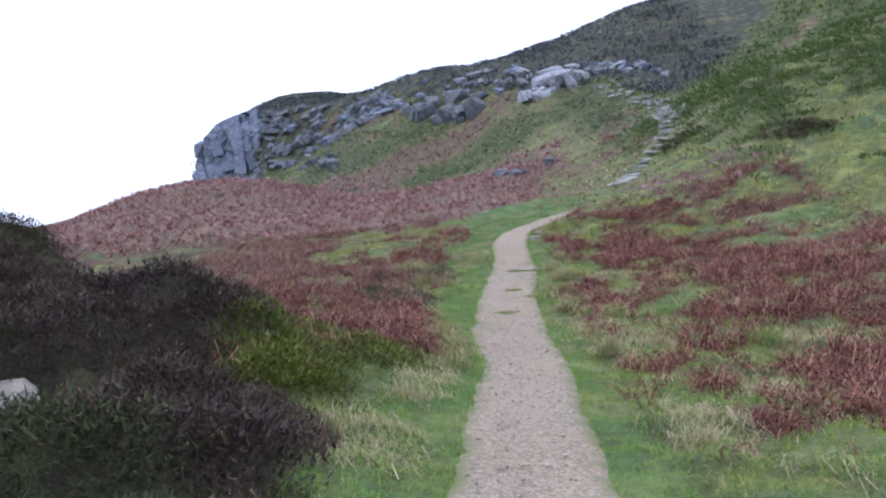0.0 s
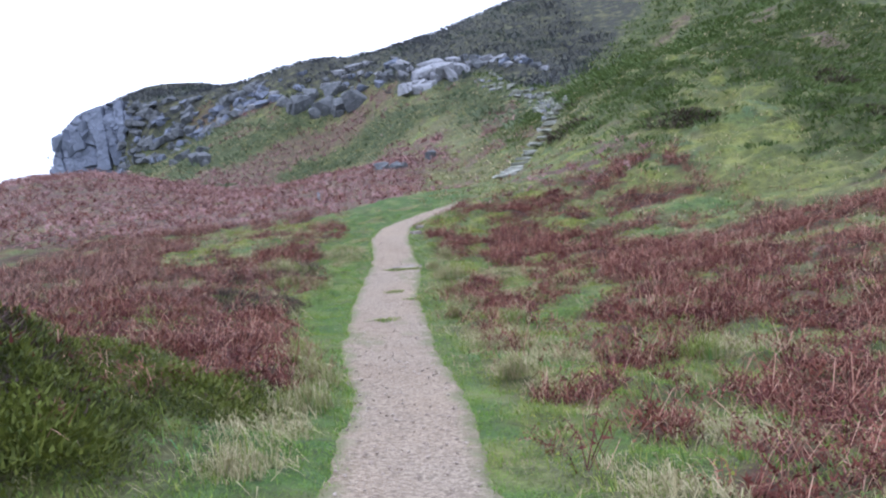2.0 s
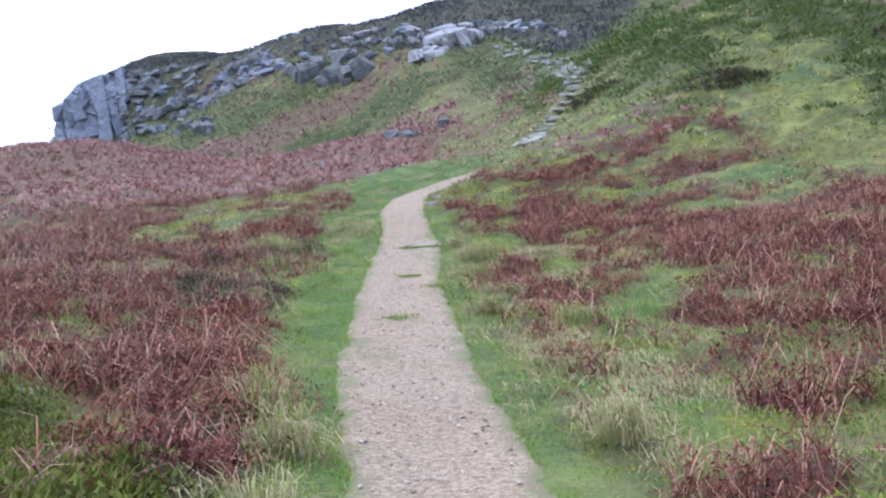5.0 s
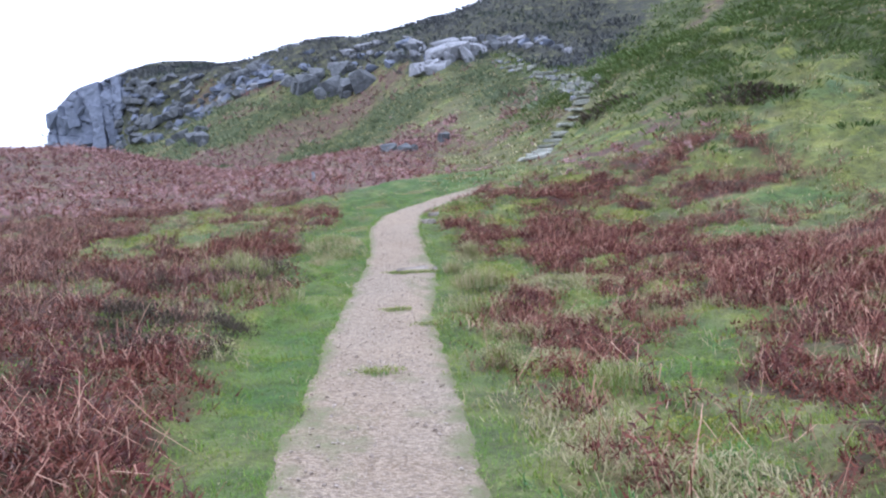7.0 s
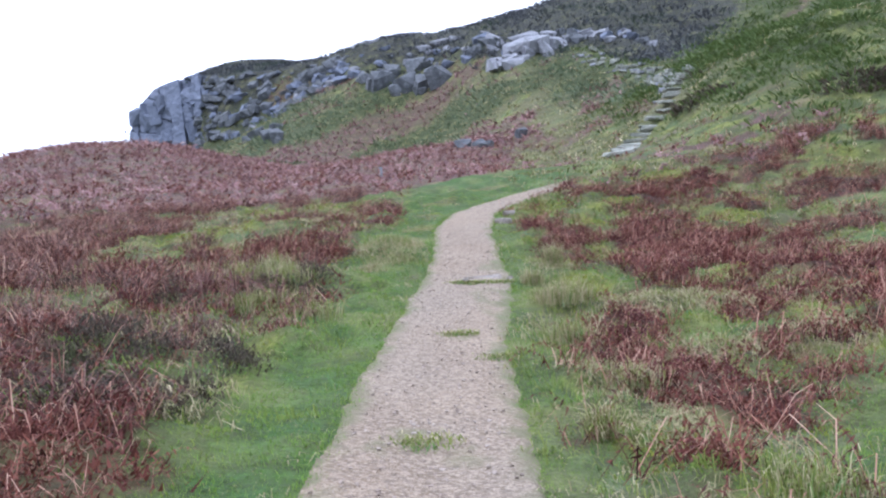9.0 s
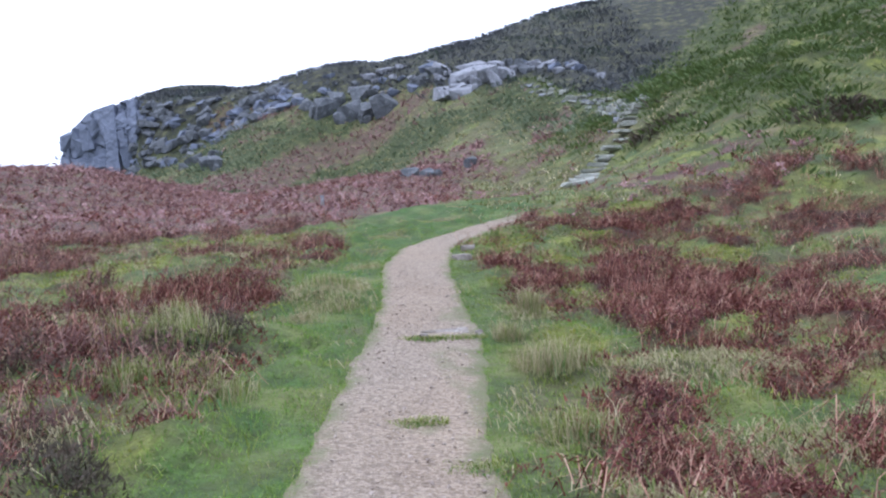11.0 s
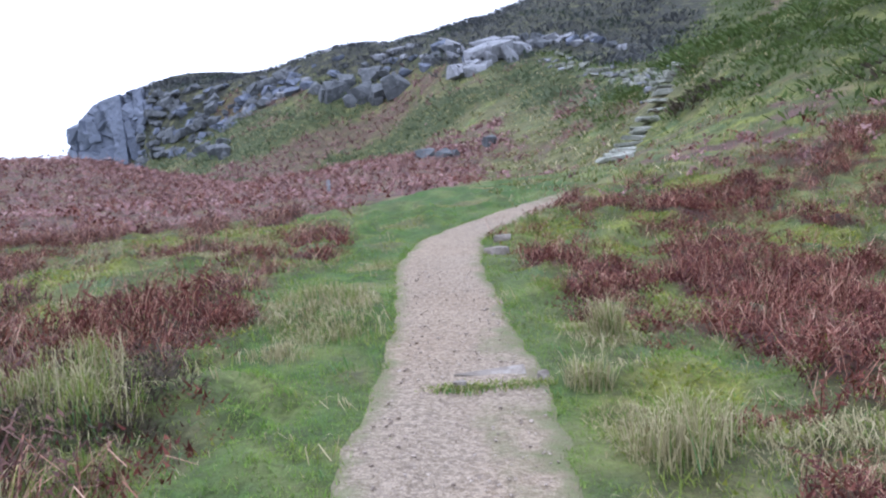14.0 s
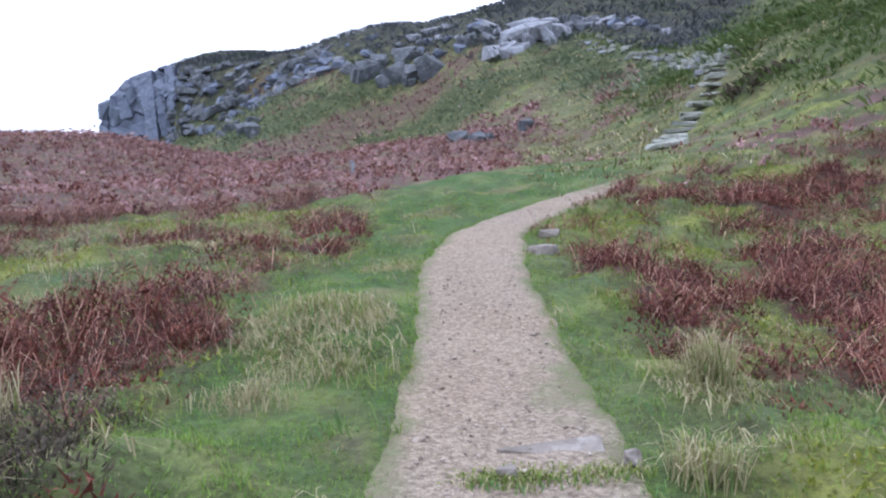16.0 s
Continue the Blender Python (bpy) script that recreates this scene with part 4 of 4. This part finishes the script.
# ---- tussocks that stand out ----
def tussock(x, y, height, radius, blades, dry, seed, label):
    v, t, m = grass_tuft(seed, blades, height, radius, 0.006, 0.6, dry)
    ob = new("grass_tussock", mesh_from("grass_tussock", v, t, [BLADE, STRAW], m))
    ob.location = (x, y, float(ground_z(np.array([x]), np.array([y]))[0]))
    tagged(ob, label, "grass tussock", "tussocks beside the path")


PALE_TUFT, GREEN_TUFT = "pale straw-coloured grass tussock beside the path", "grey-green grass tussock beside the gravel path"
SEA_TUFTS = [(-0.12, 11.0, 0.5, 0.16, 0.45), (0.02, 10.3, 0.42, 0.2, 0.6), (-0.05, 9.2, 0.34, 0.22, 0.6), (-0.45, 7.3, 0.26, 0.25, 0.8), (-0.9, 5.9, 0.26, 0.25, 0.7), (-0.7, 21.5, 0.5, 0.3, 0.6), (-0.85, 22.3, 0.4, 0.25, 0.6), (-0.45, 21.0, 0.42, 0.28, 0.5), (-1.1, 21.2, 0.45, 0.3, 0.45), (-0.25, 20.3, 0.3, 0.25, 0.3), (-0.6, 19.6, 0.35, 0.3, 0.4), (0.75, 24.2, 0.25, 0.35, 0.5), (0.45, 22.9, 0.16, 0.3, 0.95), (1.0, 23.2, 0.2, 0.3, 0.6), (0.0, 19.4, 0.3, 0.3, 0.5)]
HILL_TUFTS = [(2.55, 18.4, 0.3, 0.25, 0.5), (2.75, 17.0, 0.28, 0.25, 0.6), (2.9, 14.4, 0.3, 0.25, 0.4), (3.2, 22.9, 0.48, 0.12, 0.8), (3.05, 20.6, 0.4, 0.25, 0.6), (2.8, 20.3, 0.36, 0.25, 0.75), (2.2, 15.7, 0.34, 0.08, 0.6), (1.75, 5.8, 0.3, 0.1, 0.9), (1.95, 10.3, 0.3, 0.15, 0.75), (4.1, 10.7, 0.4, 0.2, 0.2), (2.7, 21.7, 0.3, 0.15, 0.7)]
for i, (tx, ty, th, tr, dry) in enumerate(SEA_TUFTS + HILL_TUFTS):
    tussock(tx, ty, th * 1.1, tr * 1.2, 330, dry, 400 + i, PALE_TUFT if dry > 0.55 else GREEN_TUFT)
for i, (tx, ty, tr) in enumerate([(1.0, 15.5, 0.2), (1.5, 18.85, 0.13), (1.76, 17.9, 0.16), (1.95, 21.7, 0.17), (1.7, 21.68, 0.13), (2.24, 21.76, 0.15)]):
    v, t, m = grass_tuft(440 + i, 360, 0.07, tr, 0.005, 0.7, 0.3)
    v[:, 0] *= 1.7
    n, ring = len(v), np.linspace(0, 2 * math.pi, 15)[:-1]
    v = np.concatenate([v, np.stack([np.cos(ring) * tr * 1.5, np.sin(ring) * tr * 0.85, ring * 0 - 0.08], 1), [(0, 0, 0.004)]])
    t = np.concatenate([t, [(n + k, n + (k + 1) % 14, n + 14) for k in range(14)]])
    m = np.concatenate([m, np.full(14, 2)])
    ob = new("grass_clump", mesh_from("grass_clump", v, t, [BLADE, STRAW, GRAVEL], m))
    ob.location = (tx, ty, float(ground_z(np.array([tx]), np.array([ty]))[0]) + 0.01)
    tagged(ob, "low green grass clump growing in the gravel path", "grass clump", "grass clumps in the path")


# ---- rocks ----
def block(seed, sx, sy, sz, square=0.75, points=20):
    """An angular stone: the hull of a jittered, chipped box."""
    rng = np.random.RandomState(seed)
    bm = bmesh.new()
    for _ in range(points):
        p = rng.uniform(-1, 1, 3)
        k = rng.randint(3)
        p[k] = math.copysign(1, p[k])
        p = p * (1 - square) + np.sign(p) * np.minimum(1, np.abs(p) + 0.25) * square
        p *= rng.uniform(0.82, 1.0)
        bm.verts.new((p[0] * sx / 2, p[1] * sy / 2, p[2] * sz / 2))
    got = bmesh.ops.convex_hull(bm, input=bm.verts)
    loose = [v for v in bm.verts if not v.link_faces]
    bmesh.ops.delete(bm, geom=loose, context="VERTS")
    return bm


def stone(name, at, size, seed, material, label, category, group="", turn=0.0, tilt=(0, 0), sunk=0.3, square=0.75):
    """A single stone resting in the ground."""
    bm = block(seed, *size, square)
    bmesh.ops.bevel(bm, geom=bm.edges[:], offset=min(size) * 0.06, segments=1, affect="EDGES", clamp_overlap=True)
    me = bpy.data.meshes.new(name)
    bm.to_mesh(me)
    bm.free()
    me.materials.append(material)
    ob = new(name, me)
    z = float(ground_z(np.array([at[0]]), np.array([at[1]]))[0])
    ob.matrix_world = pose(at[0], at[1], z + size[2] * (0.5 - sunk), tilt[0], tilt[1], turn)
    return tagged(ob, label, category, group)


# the worn step across the path and the stones by it
stone("stone_step", (2.06, 22.08), (0.55, 0.22, 0.12), 11, STONE, "worn grey flagstone step set across the gravel path", "step", turn=-6, sunk=0.74, square=0.8)
stone("stone", (2.42, 21.86), (0.10, 0.09, 0.09), 12, STONE, "small grey stone beside the path's step", "stone", sunk=0.2)
stone("stone", (1.8, 21.72), (0.1, 0.08, 0.07), 13, STONE, "small grey stone beside the path's step", "stone", sunk=0.2)
stone("flat_stone", (3.28, 28.4), (0.34, 0.24, 0.12), 14, STONE, "flat pale stone in the grass beside the path", "stone", "flat stones by the bend")
stone("flat_stone", (3.02, 27.5), (0.34, 0.26, 0.14), 15, STONE, "flat pale stone in the grass beside the path", "stone", "flat stones by the bend", turn=30)
stone("boulder", (-3.2, 5.92), (0.4, 0.32, 0.24), 16, STONE, "pale lichened boulder half buried in dark heather", "boulder", "boulders in the mound", turn=25, tilt=(14, -10), sunk=0.35, square=0.3)
stone("boulder", (-2.95, 5.75), (0.32, 0.24, 0.2), 17, STONE, "pale lichened boulder half buried in dark heather", "boulder", "boulders in the mound", turn=50, tilt=(-12, 12), sunk=0.3, square=0.3)
stone("boulder", (-2.3, 6.0), (0.18, 0.14, 0.12), 18, STONE, "small pale stone in dark heather", "boulder", "boulders in the mound", sunk=0.2, square=0.4)
stone("white_stone", (0.21, 42.0), (0.14, 0.12, 0.4), 19, PALE, "small white stone among the far bracken", "stone", sunk=-0.2)

# the stone stair up the hillside
run = np.concatenate([[0], np.cumsum(np.hypot(*np.diff(STAIR, axis=0).T))])
for i in range(30):
    rng = np.random.RandomState(600 + i)
    along = run[-1] * (i + rng.uniform(-0.2, 0.2)) / 29
    sx, sy = (np.interp(along, run, STAIR[:, k]) for k in (0, 1))
    stone("stair_slab", (sx + rng.uniform(-0.14, 0.14), sy), (rng.uniform(0.8, 1.4), rng.uniform(0.36, 0.55), rng.uniform(0.12, 0.19)), 620 + i, SLAB, "rough grey-green stone slab of the hillside stair", "step", "slabs of the stone stair",
          turn=rng.uniform(-12, 22), tilt=(rng.uniform(-4, 4), rng.uniform(-4, 4)), sunk=rng.uniform(-0.5, 0.0), square=0.9)
for i in range(120):
    rng = np.random.RandomState(700 + i)
    u = 6 * rng.rand()**0.7
    sx, sy = (np.interp(u, range(7), TRAIL[:, k]) for k in (0, 1))
    w = rng.uniform(0.2, 0.75)
    stone("trail_stone", (sx + rng.normal(0, 0.7), sy + rng.normal(0, 0.8)), (w, w * 0.8, w * 0.5), 720 + i, SLAB if i % 3 else PALE, "loose pale stone of the rough trail above the stair", "stone", "loose stones of the upper trail", turn=rng.uniform(0, 180), sunk=0.1)


# ---- crag and outcrops ----
def crag_block(parent, x, y, z, size, seed, material, turn=0.0, tilt=(0, 0), name="rock_block", square=0.8):
    ob = part(name, block(seed, *size, square), material, parent)
    ob.matrix_local = pose(x, y, z, tilt[0], tilt[1], turn)
    return ob


def crag_edge(x):
    return 137 - 0.45 * (x + 38) + 3 * (vnoise(x, np.full(np.shape(x), 130.0), 9, 3) - 0.5)


def build_crag():
    """A jointed face of flat-sided masses, broken into ledges inland, with loose blocks at its foot."""
    crag = tagged(new("crag"), "blue-grey jointed cliff of stacked rock at the headland", "cliff")
    rng = np.random.RandomState(77)
    u = np.linspace(-41.5, -25.5, 170)
    v = np.linspace(0, 1, 72)
    x, h = np.meshgrid(u, v, indexing="ij")
    front = crag_edge(x)
    low = ground_z(x, front - 3.0) - 1.0
    top = np.maximum(ground_z(x, front + 2.6) + np.interp(x, [-38, -35, -28, -25], [0.1, 0.9, 0.7, -1.5]), low + 0.4)
    z = low + (top - low) * h
    # upright joints of uneven width, cut by a few sloping ones; each cell stands in or out by its own amount
    across = (x + 1.5 * vnoise(x, z, 5, 2) + 0.12 * z) / 2.5 + 1.3 * vnoise(x, z * 0.3, 6, 7)
    col = np.floor(across)
    level = (z + 2.2 * vnoise(col * 7.3, z * 0.2, 1, 5) + 0.35 * x + 1.8 * vnoise(x, z, 3.5, 6)) / 3.6
    row = np.floor(level)
    cell = np.modf(np.abs(np.sin(col * 12.9898 + row * 78.233) * 43758.5453))[0]
    seam = np.modf(np.abs(np.sin(col * 39.346) * 24634.63))[0]
    crack = np.minimum(np.minimum(across - col, col + 1 - across) * 2.5, np.minimum(level - row, row + 1 - level) * 3.6 + 0.1 * (seam > 0.5))
    y = front - 1.4 + 2.0 * h**1.6 - 0.9 * (cell - 0.5) - 1.0 * (seam - 0.5) + 0.5 * (fbm(x, z, 1.2, 9) - 0.5) + 0.4 * step01(0.16, 0.03, crack) * vnoise(x, z, 1.6, 11) + 1.2 * (h > 0.86) * (cell > 0.5)
    y = np.where(x < -39.5, y + (np.maximum(-39.5 - x, 0) * 2.6)**1.6, y)
    n, w = x.shape
    k = (np.arange(n - 1)[:, None] * w + np.arange(w - 1)[None]).ravel()
    face = new("rock_face", mesh_from("rock_face", np.stack([x, y, z], -1).reshape(-1, 3), np.stack([k, k + w, k + w + 1, k + 1], 1), [CRAG]))
    face.parent = crag
    # tumbled blocks on the broken slope inland
    for i in range(240):
        cx = -29 + 24 * rng.rand()**1.2
        edge = float(crag_edge(np.array([cx]))[0])
        cy = edge + rng.uniform(-6, 0.8)
        s = 0.35 + 1.5 * rng.rand()**2.2
        crag_block(crag, cx, cy, float(ground_z(np.array([cx]), np.array([cy]))[0]) - s * 0.02, (s * rng.uniform(1, 2.1), s * 1.3, s * rng.uniform(0.5, 1.0)), 2000 + i, (CRAG, DARK, DARK, DARK)[i % 4], rng.uniform(-50, 50), (rng.uniform(-20, 40), rng.uniform(-35, 10)), "tumbled_block", 0.45)
    for i in range(26):
        cx = rng.uniform(-40, -27)
        edge = float(crag_edge(np.array([cx]))[0])
        a, b = (float(ground_z(np.array([cx]), np.array([edge + o]))[0]) for o in (-3, 2.6))
        t = rng.uniform(0.05, 0.92)
        big = 1.0 if cx < -29 else 0.6
        crag_block(crag, cx, edge - 0.9 + 1.9 * t**1.6, a + (b - a) * t, (rng.uniform(1.2, 2.6) * big, 1.8 * big, rng.uniform(1.4, 3.4) * big * big), 900 + i, CRAG, rng.uniform(-25, 12), (rng.uniform(-5, 5), rng.uniform(-12, 12)))
    for i in range(46):
        cx = rng.uniform(-37, -6)
        edge = 137 - 0.45 * (cx + 38)
        cy = edge - rng.uniform(2, 7)
        s = rng.uniform(0.4, 1.3)
        crag_block(crag, cx, cy, float(ground_z(np.array([cx]), np.array([cy]))[0]) + s * 0.2, (s * 1.3, s, s), 1400 + i, CRAG if i % 4 else PALE, rng.uniform(0, 180), (rng.uniform(-25, 25), rng.uniform(-25, 25)), "fallen_block")


def outcrop(label, material, blocks, seed):
    """Masses of (x, y, lift, width, depth, height, turn, tilt), each broken into a few ragged pieces."""
    top = tagged(new("rock_outcrop"), label, "rock outcrop")
    rng = np.random.RandomState(seed)
    for i, (x, y, up, w, dp, h, turn, tilt) in enumerate(blocks):
        for k in range(1 if w < 1.3 else 3):
            f = 1.0 if k == 0 else rng.uniform(0.4, 0.7)
            px, py = x + (k > 0) * rng.uniform(-0.5, 0.5) * w, y + (k > 0) * rng.uniform(-0.4, 0.1) * dp
            z = float(ground_z(np.array([px]), np.array([py]))[0])
            crag_block(top, px, py, z + up * 0.55 * f, (w * f, dp * f, h * f), seed + i * 4 + k, material, turn + rng.uniform(-20, 20) * (k > 0), (tilt + rng.uniform(-8, 8), rng.uniform(-22, 8)), square=0.5)


build_crag()
outcrop("pale grey weathered rock outcrop in the heather slope", PALE, [(11.2, 92, 0.7, 2.6, 2.4, 1.6, 10, 20), (13.0, 92, 1.1, 3.0, 2.4, 2.0, -10, 25), (14.6, 91.5, 1.3, 2.4, 2.2, 1.9, 15, 22), (12.4, 90.5, 0.4, 2.2, 2, 1.3, -20, 15), (13.9, 94, 1.6, 3, 2.4, 1.6, 5, 20), (15.5, 90.6, 0.8, 1.2, 1.6, 2.4, 0, 5)], 1500)
outcrop("single pale tilted slab on the skyline shoulder", PALE, [(16.9, 92.4, 0.5, 2.4, 1.6, 1.5, 12, 18)], 1520)
outcrop("dark jointed boulders jutting out of the bracken slope", DARK, [(-0.9, 108, 1.0, 3.0, 2.4, 2.6, 30, 25), (2.1, 105.4, 0.9, 2.6, 2.6, 2.6, -20, 10), (3.9, 104, 0.6, 2.2, 2.4, 2.4, 10, 20), (5.9, 102.6, 1.1, 3.4, 2.4, 2.6, -8, 8), (0.6, 110.5, 0.9, 2.2, 2, 1.6, 15, 15), (3.4, 109, 1.0, 2.6, 2, 1.6, 0, 18), (-2.8, 111, 0.5, 2, 2, 1.4, 40, 10)], 1540)
outcrop("low dark boulders at the foot of the bracken slope", DARK, [(4.6, 59, 0.2, 1.0, 0.8, 0.7, 10, 15), (5.5, 59.6, 0.2, 1.2, 0.8, 0.6, -15, 10), (6.2, 60, 0.2, 0.7, 0.6, 0.6, 30, 8)], 1560)
outcrop("small black boulder on the grassy slope", DARK, [(8.5, 62, 0.3, 0.8, 0.7, 0.8, 10, 15)], 1570)
outcrop("grey-green mossy boulders below the crag", DARK, [(-14, 106.5, 0.6, 1.8, 1.6, 2.0, 20, 10), (-12.2, 103, 0.6, 1.8, 1.6, 2.0, -20, 12), (-16.5, 113, 0.5, 2.2, 1.8, 1.8, 0, 14), (-13.4, 109, 0.5, 1.4, 1.2, 1.4, 40, 8)], 1580)
outcrop("row of pale stones along the heather edge", PALE, [(18.6, 95, 0.4, 1.6, 1.0, 0.9, 10, 12), (20.5, 96, 0.4, 1.8, 1.0, 0.9, -12, 14), (22.4, 96, 0.3, 1.4, 1.0, 0.8, 5, 10), (21.8, 91, 0.3, 1.2, 0.9, 0.7, 20, 8), (24.0, 94, 0.3, 1.3, 0.9, 0.7, -5, 8)], 1600)
outcrop("scattered grey rocks below the ridge line", PALE, [(4.6, 114, 0.5, 2.2, 1.2, 1.0, 10, 12), (6.6, 113.4, 0.5, 2.6, 1.2, 1.0, -12, 14), (8.2, 112, 0.4, 1.4, 1.0, 0.8, 5, 10), (2.6, 112, 0.4, 1.4, 1.0, 0.9, 25, 10)], 1620)


def ridge_stones():
    top = tagged(new("rock_outcrop"), "broken band of grey stones along the heather slope", "rock outcrop")
    rng = np.random.RandomState(1700)
    for i in range(70):
        x = rng.uniform(-8, 26)
        y = np.interp(x, [-8, 4, 14, 26], [119, 110, 98, 92]) + rng.normal(0, 2.6)
        w = rng.uniform(0.4, 1.5)
        z = float(ground_z(np.array([x]), np.array([y]))[0])
        crag_block(top, x, y, z + w * 0.15, (w * 1.3, w, w * 0.8), 1720 + i, (PALE, DARK, CRAG)[i % 3], rng.uniform(0, 180), (rng.uniform(-20, 20), rng.uniform(-20, 20)), "stone", 0.5)


ridge_stones()


# ---- loose gravel on the path ----
def build_gravel():
    rng = np.random.RandomState(9)
    k = rng.randint(80, len(LINE) - 80, 4600)
    a = rng.uniform(-0.84, 0.84, 4600)
    tan = np.gradient(LINE[:, :2], axis=0)
    tan /= np.linalg.norm(tan, axis=1)[:, None]
    x = LINE[k, 0] + tan[k, 1] * a * LINE[k, 2] + rng.uniform(-0.05, 0.05, 4600)
    y = LINE[k, 1] - tan[k, 0] * a * LINE[k, 2] + rng.uniform(-0.05, 0.05, 4600)
    shapes = []
    for i in range(10):
        bm = block(800 + i, 1.0, 0.8, 0.55, 0.3, 11)
        bmesh.ops.triangulate(bm, faces=bm.faces[:])
        bm.verts.index_update()
        v, t = np.array([p.co[:] for p in bm.verts]), np.array([[p.index for p in f.verts] for f in bm.faces])
        bm.free()
        shapes.append((v, t, np.zeros(len(t), int)))
    scatter("gravel", shapes, x, y, 0.009 + 0.026 * rng.rand(4600)**4, [PEBBLE], "loose pinkish-brown gravel scattered on the path", "gravel", sink=-0.018)


build_gravel()
